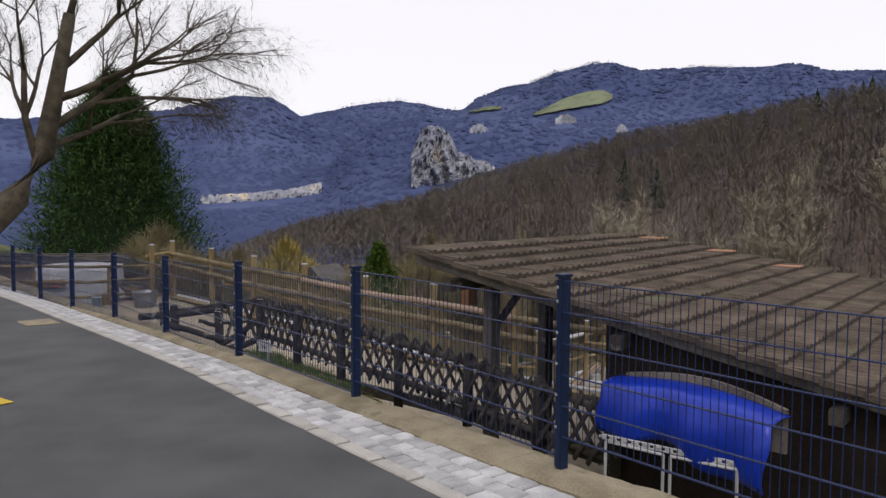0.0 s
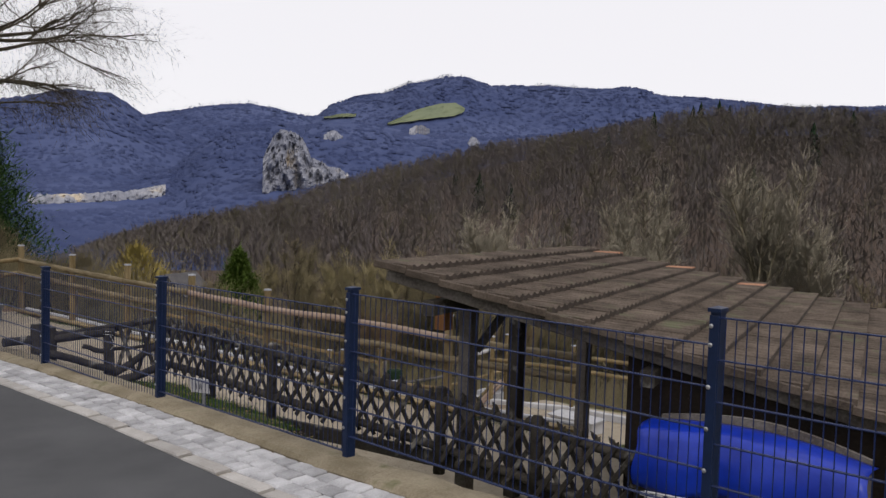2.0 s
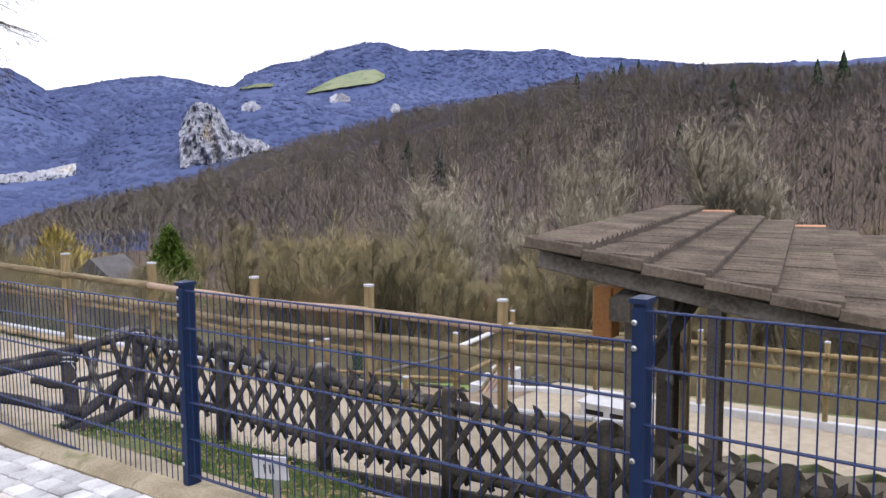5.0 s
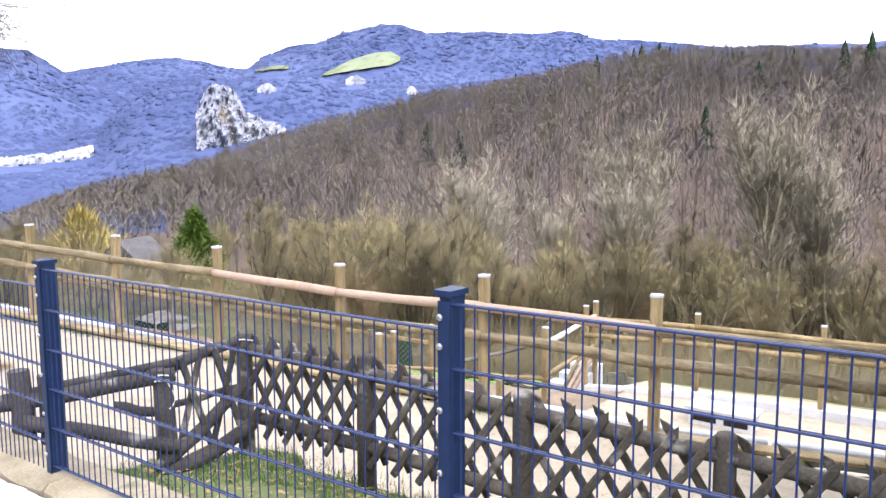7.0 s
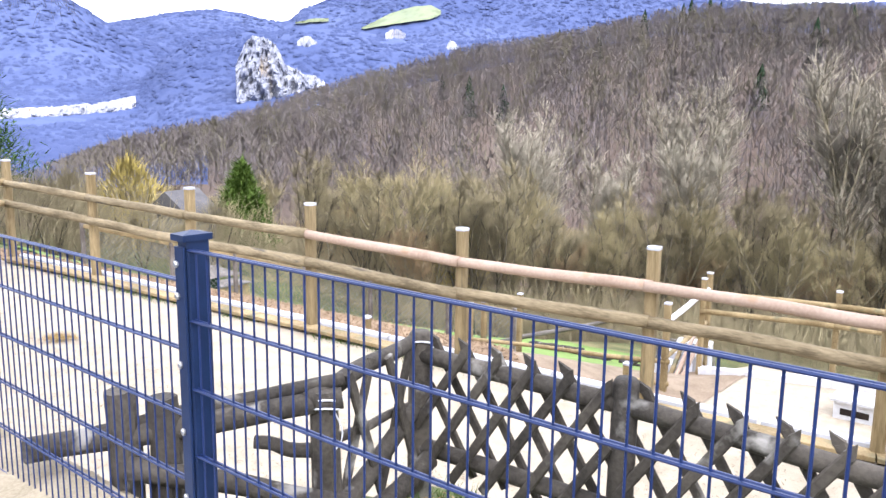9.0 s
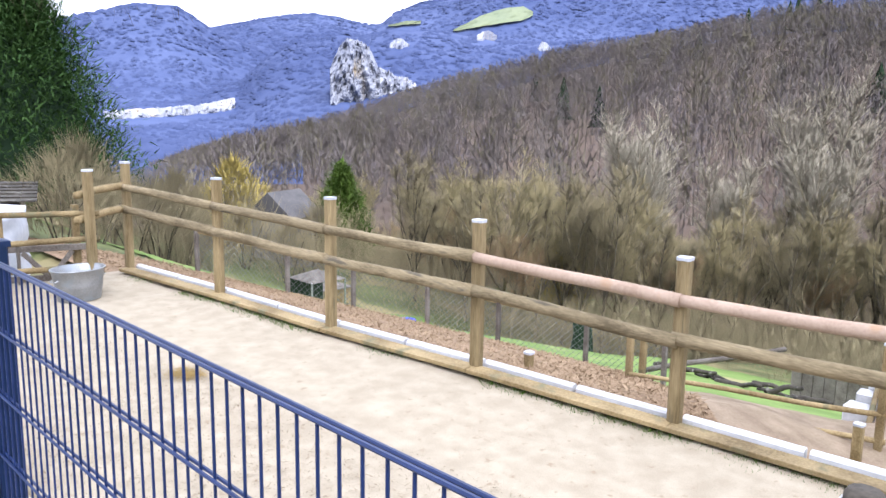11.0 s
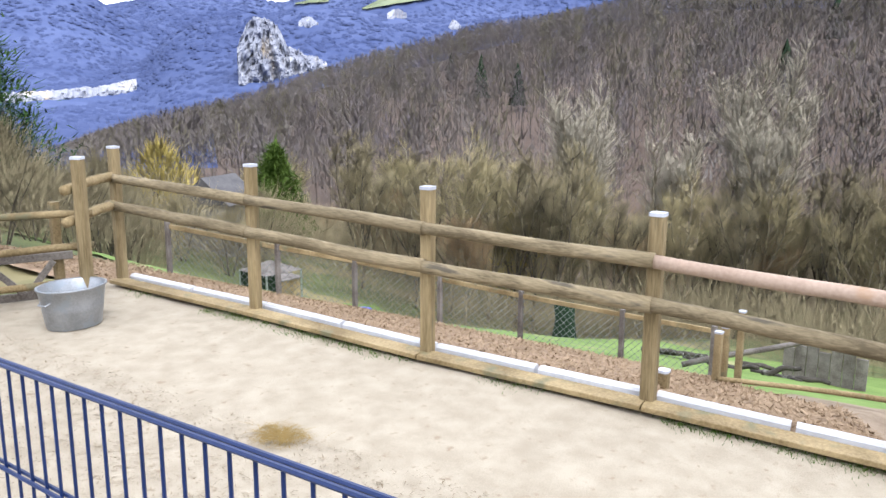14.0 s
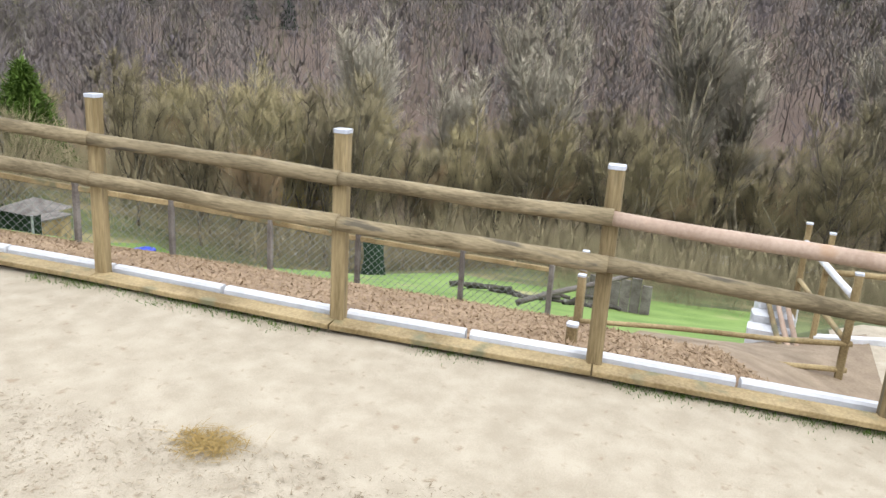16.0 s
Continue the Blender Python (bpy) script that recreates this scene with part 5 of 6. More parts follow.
def build_lower_pen():
    def post(x, y, top, w=0.1, cap=True, label="square timber post by the lower gate"):
        square_post("gate_post", x, y, fall_z(x, y), top, w, PINE, label, "posts of the lower pens", cap=cap)

    for x, y, top in ((6.33, 13.31, -1.54), (9.55, 13.95, -2.03), (10.1, 14.05, -2.1), (10.3, 10.58, -1.6), (11.8, 14.4, -2.3), (8.2, 10.2, -2.0)):
        post(x, y, top)
    for za, zb in ((-2.66, -2.54), (-3.0, -2.93), (-3.33, -3.25)):
        log_rail((9.5, 13.9, za), (10.3, 10.5, zb), 0.035, 0.04, PINE, "thin pole rail of the lower gate", "rails of the lower gate", bow=0.03)
    # far rails of the second pen
    far = ((12.37, 10.81), (12.9, 8.7), (13.1, 6.5), (13.3, 4.2), (13.5, 2.0), (13.7, -0.5))
    for x, y in far:
        post(x, y, -1.55, 0.09, label="square timber post of the second pen")
    for k in range(len(far) - 1):
        (x0, y0), (x1, y1) = far[k], far[k + 1]
        for z in (-1.78, -2.12):
            log_rail((x0 - 0.08, y0, z), (x1 - 0.08, y1, z), 0.05, 0.048, PINE, "round pole rail of the second pen", "rails of the second pen")
        tagged(part("edge_slab", Shape().beam((x0, y0, fall_z(x0, y0) + 0.1), (x1, y1, fall_z(x1, y1) + 0.1), 0.12, 0.2, 0.02), WHITE), "pale edging slab of the second pen", "slab", "pale slabs of the second pen")
    post(13.4, 11.1, -1.64, 0.1)
    log_rail((13.35, 11.1, -1.95), (10.35, 10.6, -1.9), 0.05, 0.05, WHITE, "pale beam above the lower pen", "beams of the lower pen")
    log_rail((13.35, 11.1, -2.6), (10.35, 10.6, -2.5), 0.04, 0.04, PINE, "thin pole rail of the lower gate", "rails of the lower gate")
    trough = thing("feed_trough", "white box trough with dark slots on the sand", "trough", at=(11.6, 7.75, fall_z(11.6, 7.75)))
    part("body", Shape().box((-0.25, -0.55, 0.02), (0.25, 0.55, 0.3), None, 0.02), WHITE, trough)
    part("lid", Shape().box((-0.3, -0.6, 0.3), (0.3, 0.6, 0.34), None, 0.02), WHITE, trough)
    # dark plates on the face stand in for the shade inside the slots
    for y in (-0.28, 0.25):
        part("slot", Shape().box((-0.256, y - 0.2, 0.1), (-0.24, y + 0.2, 0.2)), SHEDWALL, trough)
    for i in range(3):
        x, y = 12.7 + 0.42 * i, 11.45 - 0.04 * i
        z = fall_z(x, y)
        b = part("concrete_block", Shape().box((-0.19, -0.33, 0), (0.19, 0.33, -3.3 - z + 0.12 * i), pose(0, 0, 0, 0, 0, 6 * i), 0.03), WHITE)
        b.location = (x, y, z - 0.02)
        tagged(b, "pale concrete block standing in the lower pen", "concrete block", "blocks in the lower pen")
    for i in range(3):
        log_rail((11.6 + 0.05 * i, 10.92 + 0.12 * i, -3.55), (13.5 + 0.05 * i, 11.25 + 0.16 * i, -2.98), 0.05, 0.04, PINK if i < 2 else PINE, "peeled pole leaning on the concrete blocks", "leaning poles")
    # lawn: stump, dead branches, board wall, small sheds
    st = thing("stump", "dark ivy-covered tree stump on the lawn", "stump", at=(21.6, 23.5, fall_z(21.6, 23.5)))
    part("trunk", Shape().pole([(0, 0, -0.2), (0, 0, 0.1), (0.02, 0, 0.7), (0, 0.03, 1.25), (0, 0.03, 1.3)], [0.45, 0.38, 0.33, 0.34, 0.2], 14, 0.25), SLOPE_FIR, st, "", True)
    rng = random.Random(21)
    for i in range(9):
        x, y = 23.0 + rng.uniform(-1, 1.2), 21.0 - i * 0.55
        z = fall_z(x, y) + 0.12
        log_rail((x, y, z), (x + rng.uniform(-0.5, 0.5), y - rng.uniform(0.9, 1.6), z + rng.uniform(-0.05, 0.3)), 0.1, 0.06, DARKWOOD, "dark fallen branch on the lawn", "fallen branches", "fallen_branch", 0.15)
    log_rail((13.4, 16.0, -4.0), (14.9, 13.7, -3.3), 0.06, 0.05, GREYWOOD, "grey pole leaning across the lawn fence", "leaning poles", "leaning_pole", 0.05)
    for i in range(7):
        x, y = 24.0, 16.9 - 0.34 * i
        z = fall_z(x, y)
        ob = part("wall_slab", Shape().box((-0.04, -0.16, -0.2), (0.04, 0.16, 1.0 + 0.1 * (i % 3)), None, 0.01), GREYWOOD)
        ob.location = (x, y, z)
        tagged(ob, "grey upright board at the end of the lawn", "board", "grey boards on the lawn")
    for (x, y, w, h, m, lb) in ((21.5, 39.0, 1.1, 1.3, PINE, "brown timber crate beyond the wire fence"), (23.0, 36.4, 0.5, 0.7, BLUE, "blue plastic drum beyond the wire fence"), (24.2, 36.0, 0.5, 0.75, BLUE, "blue plastic drum beyond the wire fence")):
        ob = thing("crate" if m is PINE else "drum", lb, "crate" if m is PINE else "drum", at=(x, y, fall_z(x, y)))
        if m is PINE:
            part("box", Shape().box((-w, -w * 0.6, -0.3), (w, w * 0.6, h), None, 0.04), m, ob)
            part("lid", Shape().box((-w - 0.05, -w * 0.65, h), (w + 0.05, w * 0.65, h + 0.06)), GREYWOOD, ob)
        else:
            part("body", Shape().pole([(0, 0, -0.2), (0, 0, 0.1), (0, 0, 0.5), (0, 0, h), (0, 0, h + 0.05)], [w * 0.9, w, w, w * 0.95, w * 0.5], 14), m, ob)
    pav = thing("pavilion", "small garden pavilion with a pale tent roof", "pavilion", at=(18.3, 35.1, fall_z(18.3, 35.1) + 0.5))
    part("roof", Shape().add([(-0.9, -0.9, 1.6), (0.9, -0.9, 1.6), (0.9, 0.9, 1.6), (-0.9, 0.9, 1.6), (0, 0, 2.0)], [(0, 1, 4), (1, 2, 4), (2, 3, 4), (3, 0, 4), (3, 2, 1, 0)]), GREYWOOD, pav)
    for x in (-0.85, 0.85):
        for y in (-0.85, 0.85):
            part("leg", Shape().pole([(x, y, -0.6), (x, y, 1.62)], [0.04, 0.04], 8), ZINC, pav)
    part("curtain", Shape().box((-0.85, 0.8, 0.0), (0.85, 0.85, 1.6)), SLOPE_FIR, pav)


build_wire_fence()
build_lower_pen()
sheet("second_pen_floor", lambda y: (rail_x(y) + 2.0, rail_x(y) + 8.2), -1, 10.6, 0.25, lambda x, y: fall_z(x, y), SAND, 12, "pale sand of the second pen", 0.03, 0.02)
sheet("lower_track", lambda y: (rail_x(y) + 1.2, rail_x(y) + 7.6), 10.0, 13.4, 0.25, lambda x, y: fall_z(x, y), MUD, 8, "bare trodden earth by the lower gate", 0.05, 0.03)
tagged(part("valley_road", Shape().add([(60, 16.6, -15.5), (66, 17.4, -15.4), (65, -4, -15.3), (58, -4, -15.4)], [(0, 1, 2, 3)]), EDGE), "grey road on the valley floor", "road", kind="structure")


LAWN = mat("mown_lawn", (0.16, 0.26, 0.05), (0.27, 0.39, 0.095), 0.6, 0.95, 0.5, fine=18, wear=((0.26, 0.24, 0.11), 0.35, 0.62))
sheet("lawn", lambda y: (line(y, [q[1] for q in WIRE_LINE[::-1]], [q[0] for q in WIRE_LINE[::-1]]) + 0.05, line(y, (11, 20, 30, 40), (32, 28, 27, 29))), 11.5, 40, 0.5, lambda x, y: fall_z(x, y), LAWN, 30, "bright green lawn below the wire fence", 0.035, 0.06)


def build_house():
    x, y = 24.0, 47.0
    h = thing("house", "house with a grey tiled gable roof below the slope", "house", at=(x + 1.5, y + 2, -6.4))
    part("wall", Shape().box((-2.4, -2.4, -5), (2.4, 2.4, 2.7)), mat("house_wall", (0.3, 0.28, 0.25), (0.42, 0.4, 0.37), 2, 0.9, 0.1), h)
    part("roof", Shape().add([(-2.7, -3.0, 2.4), (2.7, -3.0, 2.4), (2.7, 3.0, 2.4), (-2.7, 3.0, 2.4), (-2.7, 0, 4.9), (2.7, 0, 4.9)], [(0, 1, 5, 4), (2, 3, 4, 5), (1, 2, 5), (0, 4, 3), (3, 2, 1, 0)]), mat("slate", (0.1, 0.095, 0.1), (0.17, 0.16, 0.16), 1.5, 0.7, 0.3, fine=8), h)
    win = part("window", Shape().box((2.4, -0.5, 0.6), (2.44, 0.5, 1.8)), SHEDWALL, h)
    h.rotation_euler = (0, 0, radians(20))
    h.scale = (0.6, 0.6, 0.6)


build_house()


# ---- trees and shrubs ----
def grow(rng, p, d, length, radius, depth, segs, tips, spread=0.55, lift=0.15):
    """A limb that bends, tapers and forks; gathers round segments and its tips."""
    pts, rad = [p.copy()], [radius]
    for i in range(4):
        d = (d + Vector((rng.gauss(0, 0.13), rng.gauss(0, 0.13), rng.gauss(0, 0.08) + lift * 0.25))).normalized()
        p = p + d * length / 4
        pts.append(p.copy())
        rad.append(radius * (1 - 0.4 * (i + 1) / 4))
    segs.append((pts, rad))
    if depth == 0:
        tips.append((p.copy(), d.copy()))
        return
    for i in range(3 if depth > 1 else 4):
        k = rng.choice((2, 3, 4)) if i else 4
        nd = (d + Vector((rng.gauss(0, spread), rng.gauss(0, spread), rng.gauss(0, spread * 0.5) + lift))).normalized()
        grow(rng, pts[k], nd, length * rng.uniform(0.6, 0.82), rad[k] * 0.72, depth - 1, segs, tips, spread, lift)


def bent(rng, p, d, length, n, jitter, lift):
    """Points of a limb that wanders and turns upward."""
    pts = [p.copy()]
    for _ in range(n):
        d = (d + Vector((rng.gauss(0, jitter), rng.gauss(0, jitter), rng.gauss(0, jitter * 0.5) + lift))).normalized()
        p = p + d * (length / n)
        pts.append(p.copy())
    return pts


def bare_tree_meshes(seed, h, leaders, wide, side, twig):
    """Trunk with ascending leaders and side limbs, and its twigs, with the foot at the origin."""
    rng = random.Random(seed)
    s = Shape()
    P, Q, W = [], [], []
    trunk = bent(rng, Vector((0, 0, -0.3)), Vector((rng.gauss(0, 0.05), rng.gauss(0, 0.05), 1)), h * 0.86, 12, 0.06, 0.05)
    s.pole(trunk, [h * 0.0125 * (1 - 0.07 * i) for i in range(13)], 7)
    stems = [(trunk[4:], h * 0.009)]
    for i in range(leaders):
        k = rng.randint(2, 6)
        a = 6.283 * i / leaders + rng.uniform(-0.5, 0.5)
        d = Vector((math.cos(a) * wide, math.sin(a) * wide, 1)).normalized()
        pts = bent(rng, trunk[k], d, h * (0.93 - 0.07 * k) * rng.uniform(0.6, 0.95), 9, 0.1, 0.07)
        s.pole(pts, [h * 0.0072 * (1 - 0.095 * j) for j in range(10)], 5)
        stems.append((pts, h * 0.0055))
    for pts, r in stems:
        m = len(pts) - 1
        for j in range(int(m * 3.6)):
            t = 0.18 + 0.82 * rng.random()
            k = min(m - 1, int(t * m))
            at = pts[k].lerp(pts[k + 1], rng.random())
            a = rng.uniform(0, 6.283)
            up = (pts[k + 1] - pts[k]).normalized()
            d = (up * 0.75 + Vector((math.cos(a), math.sin(a), 0.1)) * rng.uniform(0.45, 0.95)).normalized()
            ln = side * h * (1.15 - 0.75 * t) * rng.uniform(0.6, 1.25)
            limb = bent(rng, at, d, ln, 4, 0.16, 0.05)
            s.pole(limb, [r * 0.27 * (1 - 0.2 * i) for i in range(5)], 3)
            for i in range(12):
                u = rng.uniform(0.6, 3.99)
                b = limb[int(u)].lerp(limb[int(u) + 1], u % 1)
                e = ((limb[int(u) + 1] - limb[int(u)]).normalized() + Vector((rng.gauss(0, 0.45), rng.gauss(0, 0.45), rng.gauss(0.18, 0.3)))).normalized()
                c = b + e * twig * h * rng.uniform(0.5, 1.3)
                P.append(b), Q.append(c), W.append(h * 0.0012)
                for _ in range(3):
                    w = b.lerp(c, rng.uniform(0.2, 0.9))
                    g = (e + Vector((rng.gauss(0, 0.5), rng.gauss(0, 0.5), rng.gauss(0.1, 0.4)))).normalized()
                    P.append(w), Q.append(w + g * twig * h * rng.uniform(0.3, 0.6)), W.append(h * 0.0009)
    v, f = blades("", np.array(P), np.array(Q), np.array(W), np.random.default_rng(seed))
    return s, v, f


def tree_model(name, seed, h, leaders, wide, side, twig, twig_mat, label, group, bark=PALE_BARK):
    s, v, f = bare_tree_meshes(seed, h, leaders, wide, side, twig)
    t = thing(name, label, "tree", group)
    part("trunk", s, bark, t, "", True)
    part("crown", tri_mesh("crown", v, f, twig_mat), None, t)
    return t


def place_copies(model, spots):
    """The model goes to the first spot, copies to the rest."""
    rng = random.Random(len(spots))
    for i, (x, y, k) in enumerate(spots):
        z = land_z(x, y) - 0.1
        m = pose(x, y, z, 0, 0, rng.uniform(0, 360))
        ob = model if i == 0 else copy_thing(model, m)
        ob.matrix_basis = m @ Matrix.Diagonal((k, k, k, 1))


def valley_trees():
    rng = random.Random(31)
    tall = tree_model("bare_tree", 101, 16, 7, 0.36, 0.14, 0.055, TWIG_GREY, "tall bare tree with fine grey upright twigs", "valley trees")
    mid = tree_model("bare_tree", 102, 13, 5, 0.5, 0.17, 0.07, TWIG, "bare olive-brown tree on the valley slope", "valley trees")
    slim = tree_model("bare_tree", 103, 13, 4, 0.34, 0.15, 0.07, BRUSH, "slim bare tree on the valley slope", "valley trees", BARK)
    rust = tree_model("bare_tree", 104, 8, 6, 0.6, 0.2, 0.08, TWIG_RUST, "rusty bare shrub tree on the valley slope", "valley shrubs")
    place_copies(tall, [(46.5, 36.1, 1.18), (50.9, 27.8, 1.32), (48.5, 15.5, 1.34), (48.6, 33.0, 1.0), (47, 24.5, 1.0), (51, 13, 1.1), (56, 5, 1.2), (58, 42, 1.1)])
    mids, slims, rusts = [], [], []
    for i in range(62):
        az = 42 + 1.2 * i + rng.uniform(-0.8, 0.8)
        r = rng.uniform(46, 56) if i % 2 else rng.uniform(54, 66)
        x, y = around(az, r)
        (mids if i % 3 else slims).append((x, y, rng.uniform(0.66, 1.0)))
        x, y = around(az + rng.uniform(-1, 1), rng.uniform(44, 74))
        (rusts if i % 2 else slims).append((x, y, rng.uniform(0.62, 0.98)))
    for i in range(22):
        x, y = around(rng.uniform(20, 46), rng.uniform(72, 125))
        (rusts if i % 3 else mids).append((x, y, rng.uniform(0.5, 0.9)))
    place_copies(mid, mids)
    place_copies(slim, slims)
    place_copies(rust, rusts)


def bush(name, at, h, wide, count, material, label, group="", length=0.22, width=0.007, low=0.02):
    rng = np.random.default_rng(int(abs(at[0] * 100 + at[1])))
    v, f = crown_blades(rng, np.zeros((1, 3)), np.array([h]), np.array([wide]), count, length, width, low)
    b = thing(name, label, "shrub", group, (at[0], at[1], at[2]))
    part("crown", tri_mesh("crown", v, f, material), None, b)
    for i in range(5):
        a = i * 1.26
        s = Shape().pole([(0.1 * math.cos(a), 0.1 * math.sin(a), -0.2), (wide * 0.25 * math.cos(a), wide * 0.25 * math.sin(a), h * 0.4), (wide * 0.5 * math.cos(a), wide * 0.5 * math.sin(a), h * 0.8)], [0.012 * h, 0.008 * h, 0.003 * h], 6)
        part("stem", s, BARK, b)
    return b


def shrubs():
    bush("yellow_bush", (24.8, 54.0, -9.0), 7.0, 3.2, 2400, TWIG_GOLD, "tall bush in yellow blossom below the paddock", length=0.12, width=0.006)
    bush("yellow_bush", (38.8, 37.3, -12.2), 6.4, 1.9, 2000, TWIG_GOLD, "rounded yellow budding bush on the valley slope", length=0.1, width=0.006)
    bush("rusty_bush", (39.7, 48.1, -13.0), 7.8, 3.8, 3600, TWIG_RUST, "wide pale rusty bush on the valley slope", length=0.12, width=0.004)
    rng = random.Random(41)
    for i, (x, y) in enumerate(((5.5, 27), (7.2, 29.5), (8.8, 31), (10.5, 33), (12.5, 36), (15, 40), (9, 36), (18, 46), (13, 44), (20, 52), (34, 60), (40, 58), (29, 66), (22.2, 43.5), (24.2, 44.8), (20.6, 45.2), (26.4, 46.6), (28, 50))):
        z = land_z(x, y)
        bush("brush", (x, y, z), rng.uniform(2.2, 3.4) * (1.3 if y > 45 else 0.72 if y < 32 else 1), rng.uniform(1.5, 2.4), 1700, BRUSH, "tangled olive-brown leafless brush", "leafless brush", 0.3, 0.004)


def conifer(name, at, h, wide, tiers, per, material, label, droop=0.25, fleck=0.5):
    """A fir of drooping sprays of many small flakes round a trunk."""
    rng = np.random.default_rng(int(h * 10))
    P, Q, W = [], [], []
    for i in range(tiers):
        t = (i + 0.5) / tiers
        z = h * (0.04 + 0.95 * t)
        rad = wide * (1 - t) ** (0.6 if h > 10 else 0.75) * (1 + 0.12 * np.sin(i * 2.1)) * min(1, 0.62 + 2.4 * t)
        for j in range(per):
            a = rng.uniform(0, 2 * np.pi)
            L = rad * rng.uniform(0.78, 1.12)
            d = np.array((np.cos(a), np.sin(a), 0))
            for k in range(9):
                u = rng.uniform(0.45, 1.0)
                p = d * L * u + np.array((0, 0, z + h * 0.03 * rng.normal() - droop * L * u * u * 0.4)) + rng.normal(0, 0.12, 3) * fleck
                e = d * rng.uniform(0.3, 1) + rng.normal(0, 0.5, 3) + np.array((0, 0, 0.15))
                P.append(p), Q.append(p + e * fleck * rng.uniform(0.6, 1.3)), W.append(fleck * 0.15)
    v, f = blades("", np.array(P), np.array(Q), np.array(W), rng)
    t = thing(name, label, "tree", "", at)
    part("crown", tri_mesh("crown", v, f, material), None, t)
    part("trunk", Shape().pole([(0, 0, -0.4), (0, 0, h * 0.5), (0, 0, h * 0.97)], [h * 0.022, h * 0.013, 0.02], 9), BARK, t)
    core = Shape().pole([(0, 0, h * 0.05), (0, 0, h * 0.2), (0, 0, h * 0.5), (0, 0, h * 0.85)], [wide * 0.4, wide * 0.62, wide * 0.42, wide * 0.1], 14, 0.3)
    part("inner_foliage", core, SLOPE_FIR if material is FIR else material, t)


def leaning_tree():
    """The old bare tree whose limbs reach over the lane."""
    rng = random.Random(77)
    segs, tips = [], []
    o = Vector((-1.0, 27.0, -0.9))
    limbs = ([(0, 0, -0.4), (0.9, -0.1, 1.2), (2.2, -0.2, 2.6), (3.1, -0.2, 4.1), (3.5, -0.3, 6.3), (4.0, -0.5, 9.0)],)
    s = Shape()
    s.pole([Vector(p) for p in limbs[0]], [0.55, 0.5, 0.46, 0.38, 0.28, 0.2], 14, 0.12)
    s.pole([Vector(p) for p in ((0.6, 0, 0.8), (0.9, 0.2, 2.6), (0.7, 0.3, 5.0), (1.1, 0.4, 8.0))], [0.4, 0.34, 0.28, 0.18], 12, 0.12)
    for p, d, ln, r, dp in (((3.3, -0.25, 5.0), (0.75, -0.1, 0.6), 3.4, 0.17, 3), ((3.4, -0.3, 6.0), (0.9, -0.1, 0.5), 3.4, 0.16, 3), ((3.6, -0.3, 7.0), (0.8, 0.1, 0.6), 3.0, 0.14, 3), ((3.2, -0.2, 4.3), (0.95, 0.1, 0.35), 3.4, 0.13, 3),
                            ((4.0, -0.5, 9.0), (0.5, 0.1, 0.9), 2.6, 0.13, 3), ((2.9, -0.2, 3.8), (-0.4, 0.1, 0.9), 3.2, 0.15, 3), ((1.0, 0.4, 7.6), (0.2, 0.1, 1), 3.0, 0.14, 3), ((0.8, 0.3, 5.0), (-0.5, 0.1, 0.9), 2.8, 0.14, 3)):
        grow(rng, Vector(p), Vector(d).normalized(), ln, r, dp, segs, tips, 0.42, -0.02)
    for pts, rad in segs:
        s.pole(pts, rad, 7)
    nr = np.random.default_rng(78)
    P, Q, W = [], [], []
    for pts, rad in segs:
        if rad[0] > 0.12:
            continue
        for _ in range(20):
            i = nr.integers(0, 4)
            a = np.array(pts[i].lerp(pts[i + 1], nr.uniform()))
            e = np.array((pts[i + 1] - pts[i]).normalized()) * 0.8 + nr.normal(0, 0.45, 3) + np.array((0.15, 0, -0.1))
            for k in range(4):
                q = a + e * nr.uniform(0.16, 0.34)
                P.append(a), Q.append(q), W.append(0.011 - 0.002 * k)
                side = e + nr.normal(0, 0.7, 3)
                P.append(q), Q.append(q + side * 0.22), W.append(0.006)
                a, e = q, e * 0.92 + nr.normal(0, 0.22, 3) + np.array((0, 0, -0.16))
    v, f = blades("", np.array(P), np.array(Q), np.array(W), nr)
    t = thing("old_tree", "old leaning bare tree with long drooping twigs", "tree", "", o)
    part("trunk", s, BARK, t, "", True)
    part("crown", tri_mesh("crown", v, f, BARK), None, t)


valley_trees()
shrubs()
conifer("fir_tree", (12.0, 55.2, -5.2), 15.2, 7.6, 50, 170, FIR, "large dense dark green conifer behind the hut", fleck=0.42)
conifer("thuja_tree", (34.5, 55.3, -10.0), 7.5, 3.2, 28, 44, THUJA, "bright green pointed conifer below the paddock", 0.1, 0.45)
leaning_tree()


# ---- ground cover and small things ----
def tufts(name, label, spots, material, h, per, seed):
    rng = np.random.default_rng(seed)
    base = np.array(spots)
    k = np.repeat(np.arange(len(base)), per)
    p = base[k] + rng.normal(0, 1, (len(k), 3)) * np.array((0.05, 0.05, 0))
    q = p + np.stack([rng.normal(0, h * 0.45, len(k)), rng.normal(0, h * 0.45, len(k)), h * rng.uniform(0.5, 1.3, len(k))], 1)
    v, f = blades("", p, q, np.full(len(k), 0.0035), rng)
    tagged(new(name, tri_mesh(name, v, f, material)), label, "grass", kind="stuff")


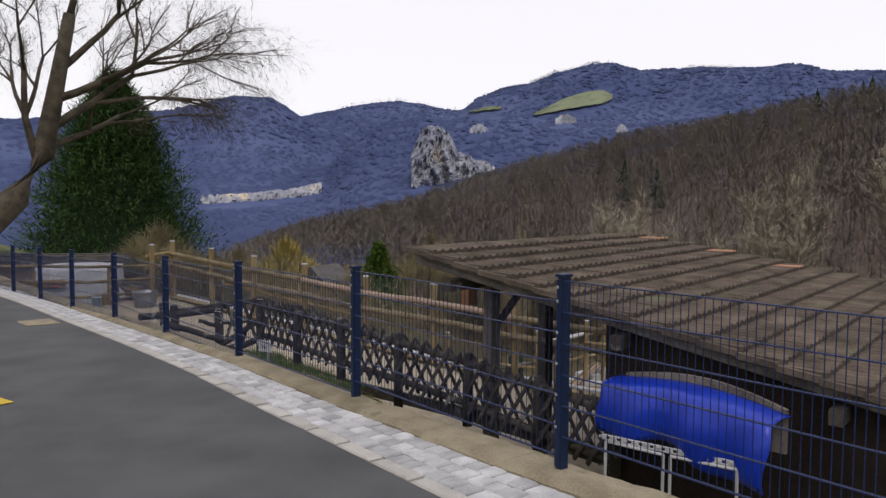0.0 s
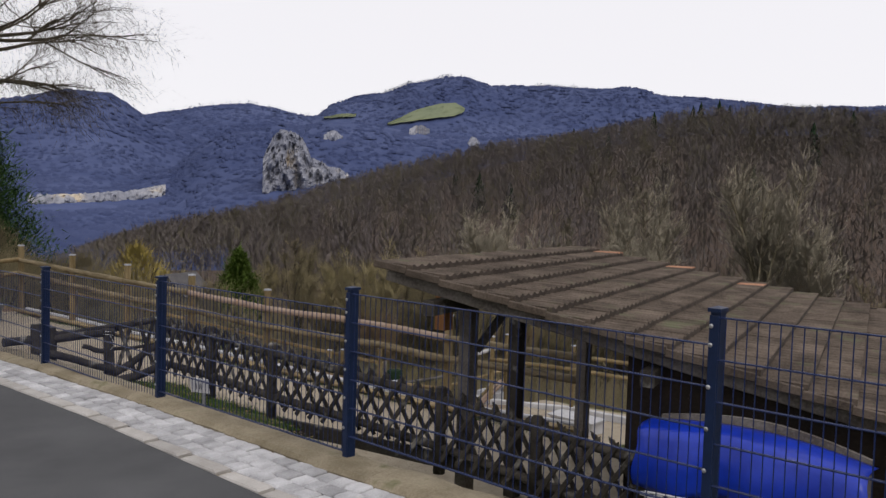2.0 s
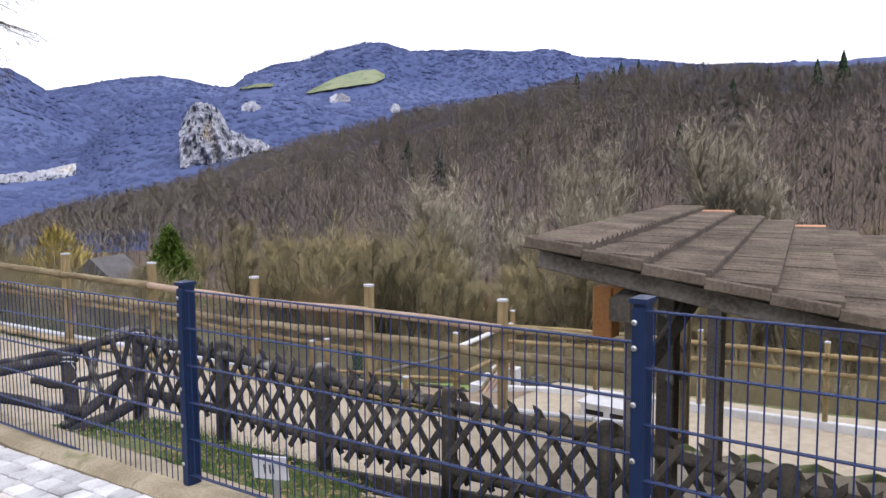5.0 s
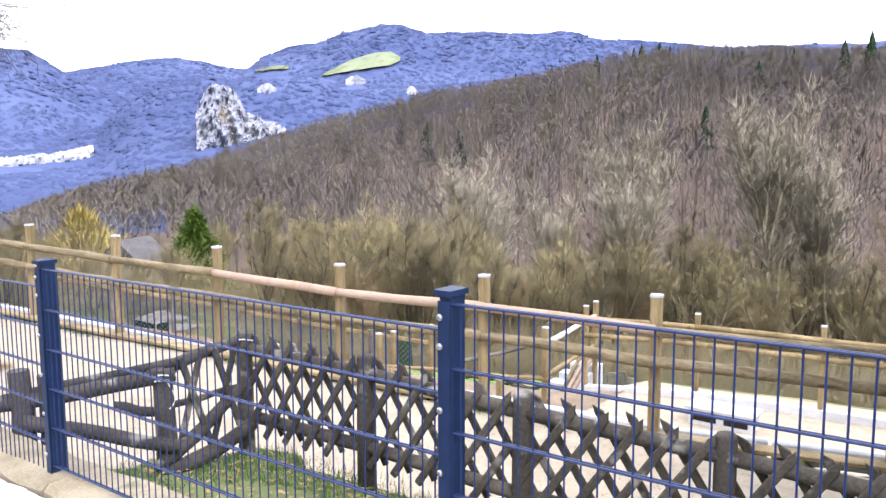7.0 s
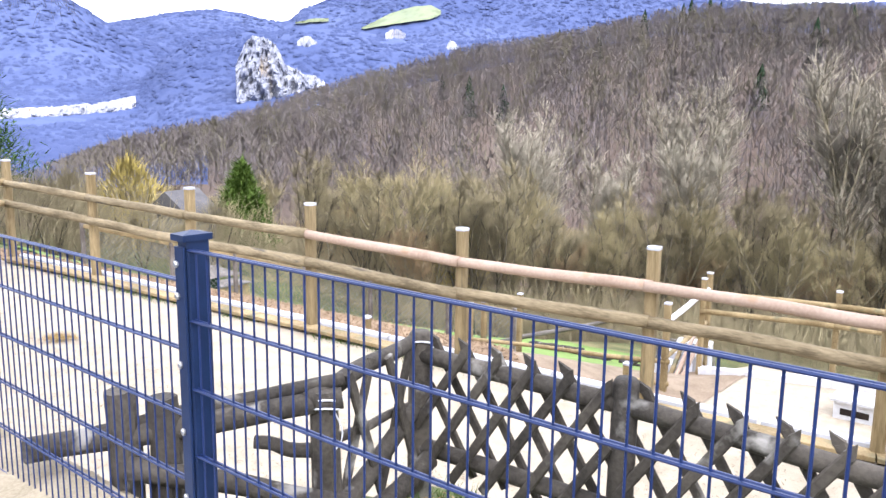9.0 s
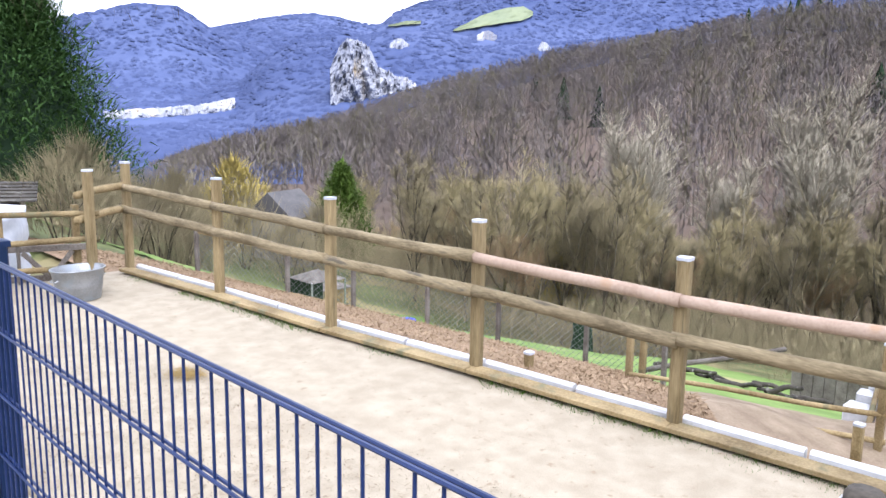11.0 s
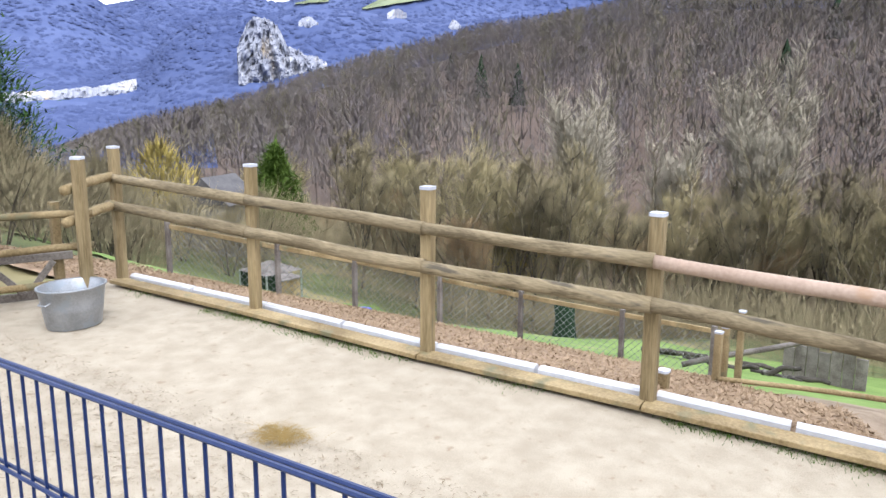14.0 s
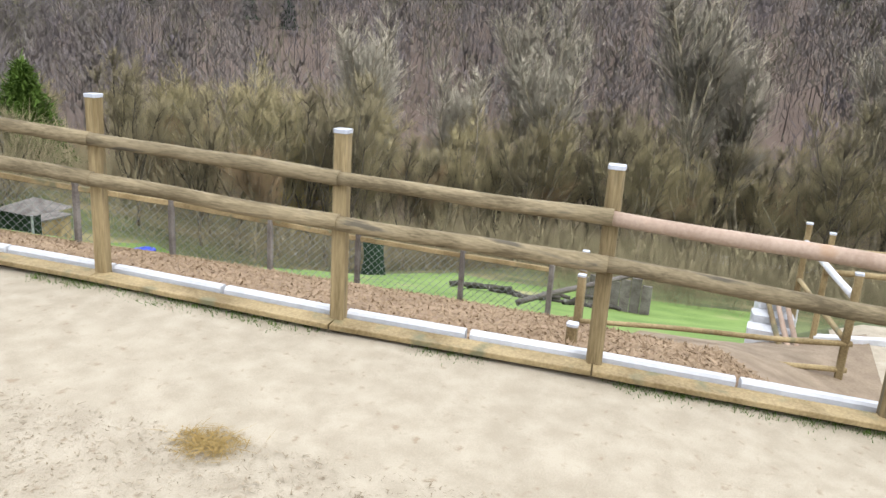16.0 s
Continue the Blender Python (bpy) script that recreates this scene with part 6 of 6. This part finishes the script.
def cover():
    rng = random.Random(51)
    spots = []
    for _ in range(4200):
        x, y = rng.uniform(0.18, 1.95), rng.uniform(-2, 8.2)
        if noise.noise(Vector((x * 1.2, y * 0.9, 0))) > -0.25:
            spots.append((x, y, ground_z(x, y) - 0.01))
    tufts("bank_grass", "short green grass on the bank behind the fence", spots, BLADE, 0.07, 7, 1)
    spots = []
    for _ in range(950):
        y = rng.uniform(4, 19)
        if noise.noise(Vector((y * 0.8, 3, 0))) > -0.1:
            x = rail_x(y) - 0.12 - abs(rng.gauss(0, 0.07))
            spots.append((x, y, sand_z(y)))
    tufts("edge_weeds", "sparse weeds along the paddock boards", spots, BLADE, 0.035, 6, 2)
    nr = np.random.default_rng(5)
    n = 2600
    p = np.stack([nr.uniform(0.2, 1.9, n), nr.uniform(-1, 8.2, n), np.zeros(n)], 1)
    p[:, 2] = [ground_z(x, y) + 0.02 for x, y, _ in p]
    e = nr.normal(0, 0.035, (n, 3)) * np.array((1, 1, 0.35))
    v, f = blades("", p, p + e, np.full(n, 0.016), nr)
    tagged(new("fallen_leaves", tri_mesh("fallen_leaves", v, f, TWIG_RUST)), "dry brown leaves lying on the bank", "leaves", kind="stuff")
    # wood chips
    n = 26000
    y = nr.uniform(10.6, 25, n)
    x = np.array([rail_x(b) + 0.15 + a * (line(b, (10, 12, 13.6, 15.3, 16.8, 18.6, 21.3, 24), (6.2, 8.2, 9.6, 12.6, 12.3, 11.5, 9.5, 7.4)) - rail_x(b) - 0.2) for a, b in zip(nr.uniform(0, 1, n), y)])
    p = np.stack([x, y, [fall_z(a, b) + 0.1 for a, b in zip(x, y)]], 1)
    e = nr.normal(0, 0.05, (n, 3)) * np.array((1, 1, 0.5))
    v, f = blades("", p, p + e, np.full(n, 0.018), nr)
    tagged(new("wood_chips", tri_mesh("wood_chips", v, f, island_mat("chips", (0.2, 0.13, 0.075), (0.55, 0.41, 0.27)))), "loose brown wood chips", "wood chips", kind="stuff")
    # straw, pebbles and hoof-worn crumbs on the sand
    n = 24000
    y = nr.uniform(5, 19.2, n)
    x = np.array([line(b, (5, 8.4, 8.6, 20), (2.1, 2.1, 0.3, 0.3)) + a * (rail_x(b) - 2.2) for a, b in zip(nr.uniform(0, 1, n), y)])
    keep = np.array([a < rail_x(b) - 0.15 for a, b in zip(x, y)])
    x, y = x[keep], y[keep]
    n = len(x)
    p = np.stack([x, y, [sand_z(b) + 0.012 for b in y]], 1)
    e = nr.normal(0, 0.022, (n, 3)) * np.array((1, 1, 0.3))
    v, f = blades("", p, p + e, nr.uniform(0.002, 0.009, n), nr)
    tagged(new("sand_crumbs", tri_mesh("sand_crumbs", v, f, island_mat("crumbs", (0.2, 0.15, 0.09), (0.6, 0.5, 0.36)))), "pebbles and straw crumbs on the sand", "crumbs", kind="stuff")
    n = 700
    c = np.array((2.59, 14.5, -1.262))
    p = c + nr.normal(0, 1, (n, 3)) * np.array((0.07, 0.1, 0.006))
    e = nr.normal(0, 0.07, (n, 3)) * np.array((1, 1, 0.15))
    v, f = blades("", p, p + e, np.full(n, 0.004), nr)
    tagged(new("hay_wisp", tri_mesh("hay_wisp", v, f, island_mat("hay", (0.32, 0.2, 0.06), (0.5, 0.36, 0.14)))), "small wisp of yellow hay on the sand", "hay", kind="stuff")


cover()


# ---- pieces of the paved strip ----
def build_setts():
    rng = random.Random(61)
    variants = []
    for k in range(6):
        s = Shape()
        c = 0.012
        ring = lambda e, z: [(sx * (0.5 - e) + rng.uniform(-0.02, 0.02), sy * (0.5 - e) + rng.uniform(-0.02, 0.02), z) for sx, sy in ((-1, -1), (1, -1), (1, 1), (-1, 1))]
        s.add(ring(0.02, -0.05) + ring(0.02, 0.0) + ring(0.1, 0.012), [(0, 1, 5, 4), (1, 2, 6, 5), (2, 3, 7, 6), (3, 0, 4, 7), (4, 5, 9, 8), (5, 6, 10, 9), (6, 7, 11, 10), (7, 4, 8, 11), (8, 9, 10, 11)])
        variants.append(s)
    meshes = [v.mesh("sett", SETT) for v in variants]
    edge_mesh = variants[0].mesh("edge_stone", EDGE)
    rest = Shape()
    rows = 3
    y = -3.0
    count = 0
    while y < 22:
        a, b = road_edge(y), strip_edge(y)
        edge_w = 0.13
        w = (b - a - edge_w) / rows
        for r in range(rows):
            ly = 0.15
            cx, cy = a + edge_w + w * (r + 0.5), y + ly / 2 + (0.07 if r % 2 else 0) + rng.uniform(-0.008, 0.008)
            m = pose(cx, cy, road_z(cy) + rng.uniform(-0.003, 0.005), rng.uniform(-1.5, 1.5) - 2.6, rng.uniform(-1.5, 1.5), rng.uniform(-3, 3)) @ Matrix.Diagonal((w * 0.97, ly * 0.97, 1, 1))
            if -1.0 < y < 12.6 and count < 276:
                ob = new("sett", rng.choice(meshes))
                ob.parent = pavement
                ob.matrix_world = m
                count += 1
            else:
                v = rng.choice(variants)
                rest.add([m @ Vector(p) for p in v.v], v.f)
        y += 0.153
    y = -3.0
    while y < 22:
        a = road_edge(y + 0.25)
        m = pose(a + 0.065, y + 0.25, road_z(y + 0.25) + 0.002, -2.6, 0, math.degrees(math.atan2(road_edge(y) - road_edge(y + 0.5), 0.5))) @ Matrix.Diagonal((0.125, 0.495, 1, 1))
        ob = new("edge_stone", edge_mesh)
        ob.parent = pavement
        ob.matrix_world = m
        y += 0.5
    tagged(part("further_setts", rest, SETT, pavement), kind="stuff")


build_setts()
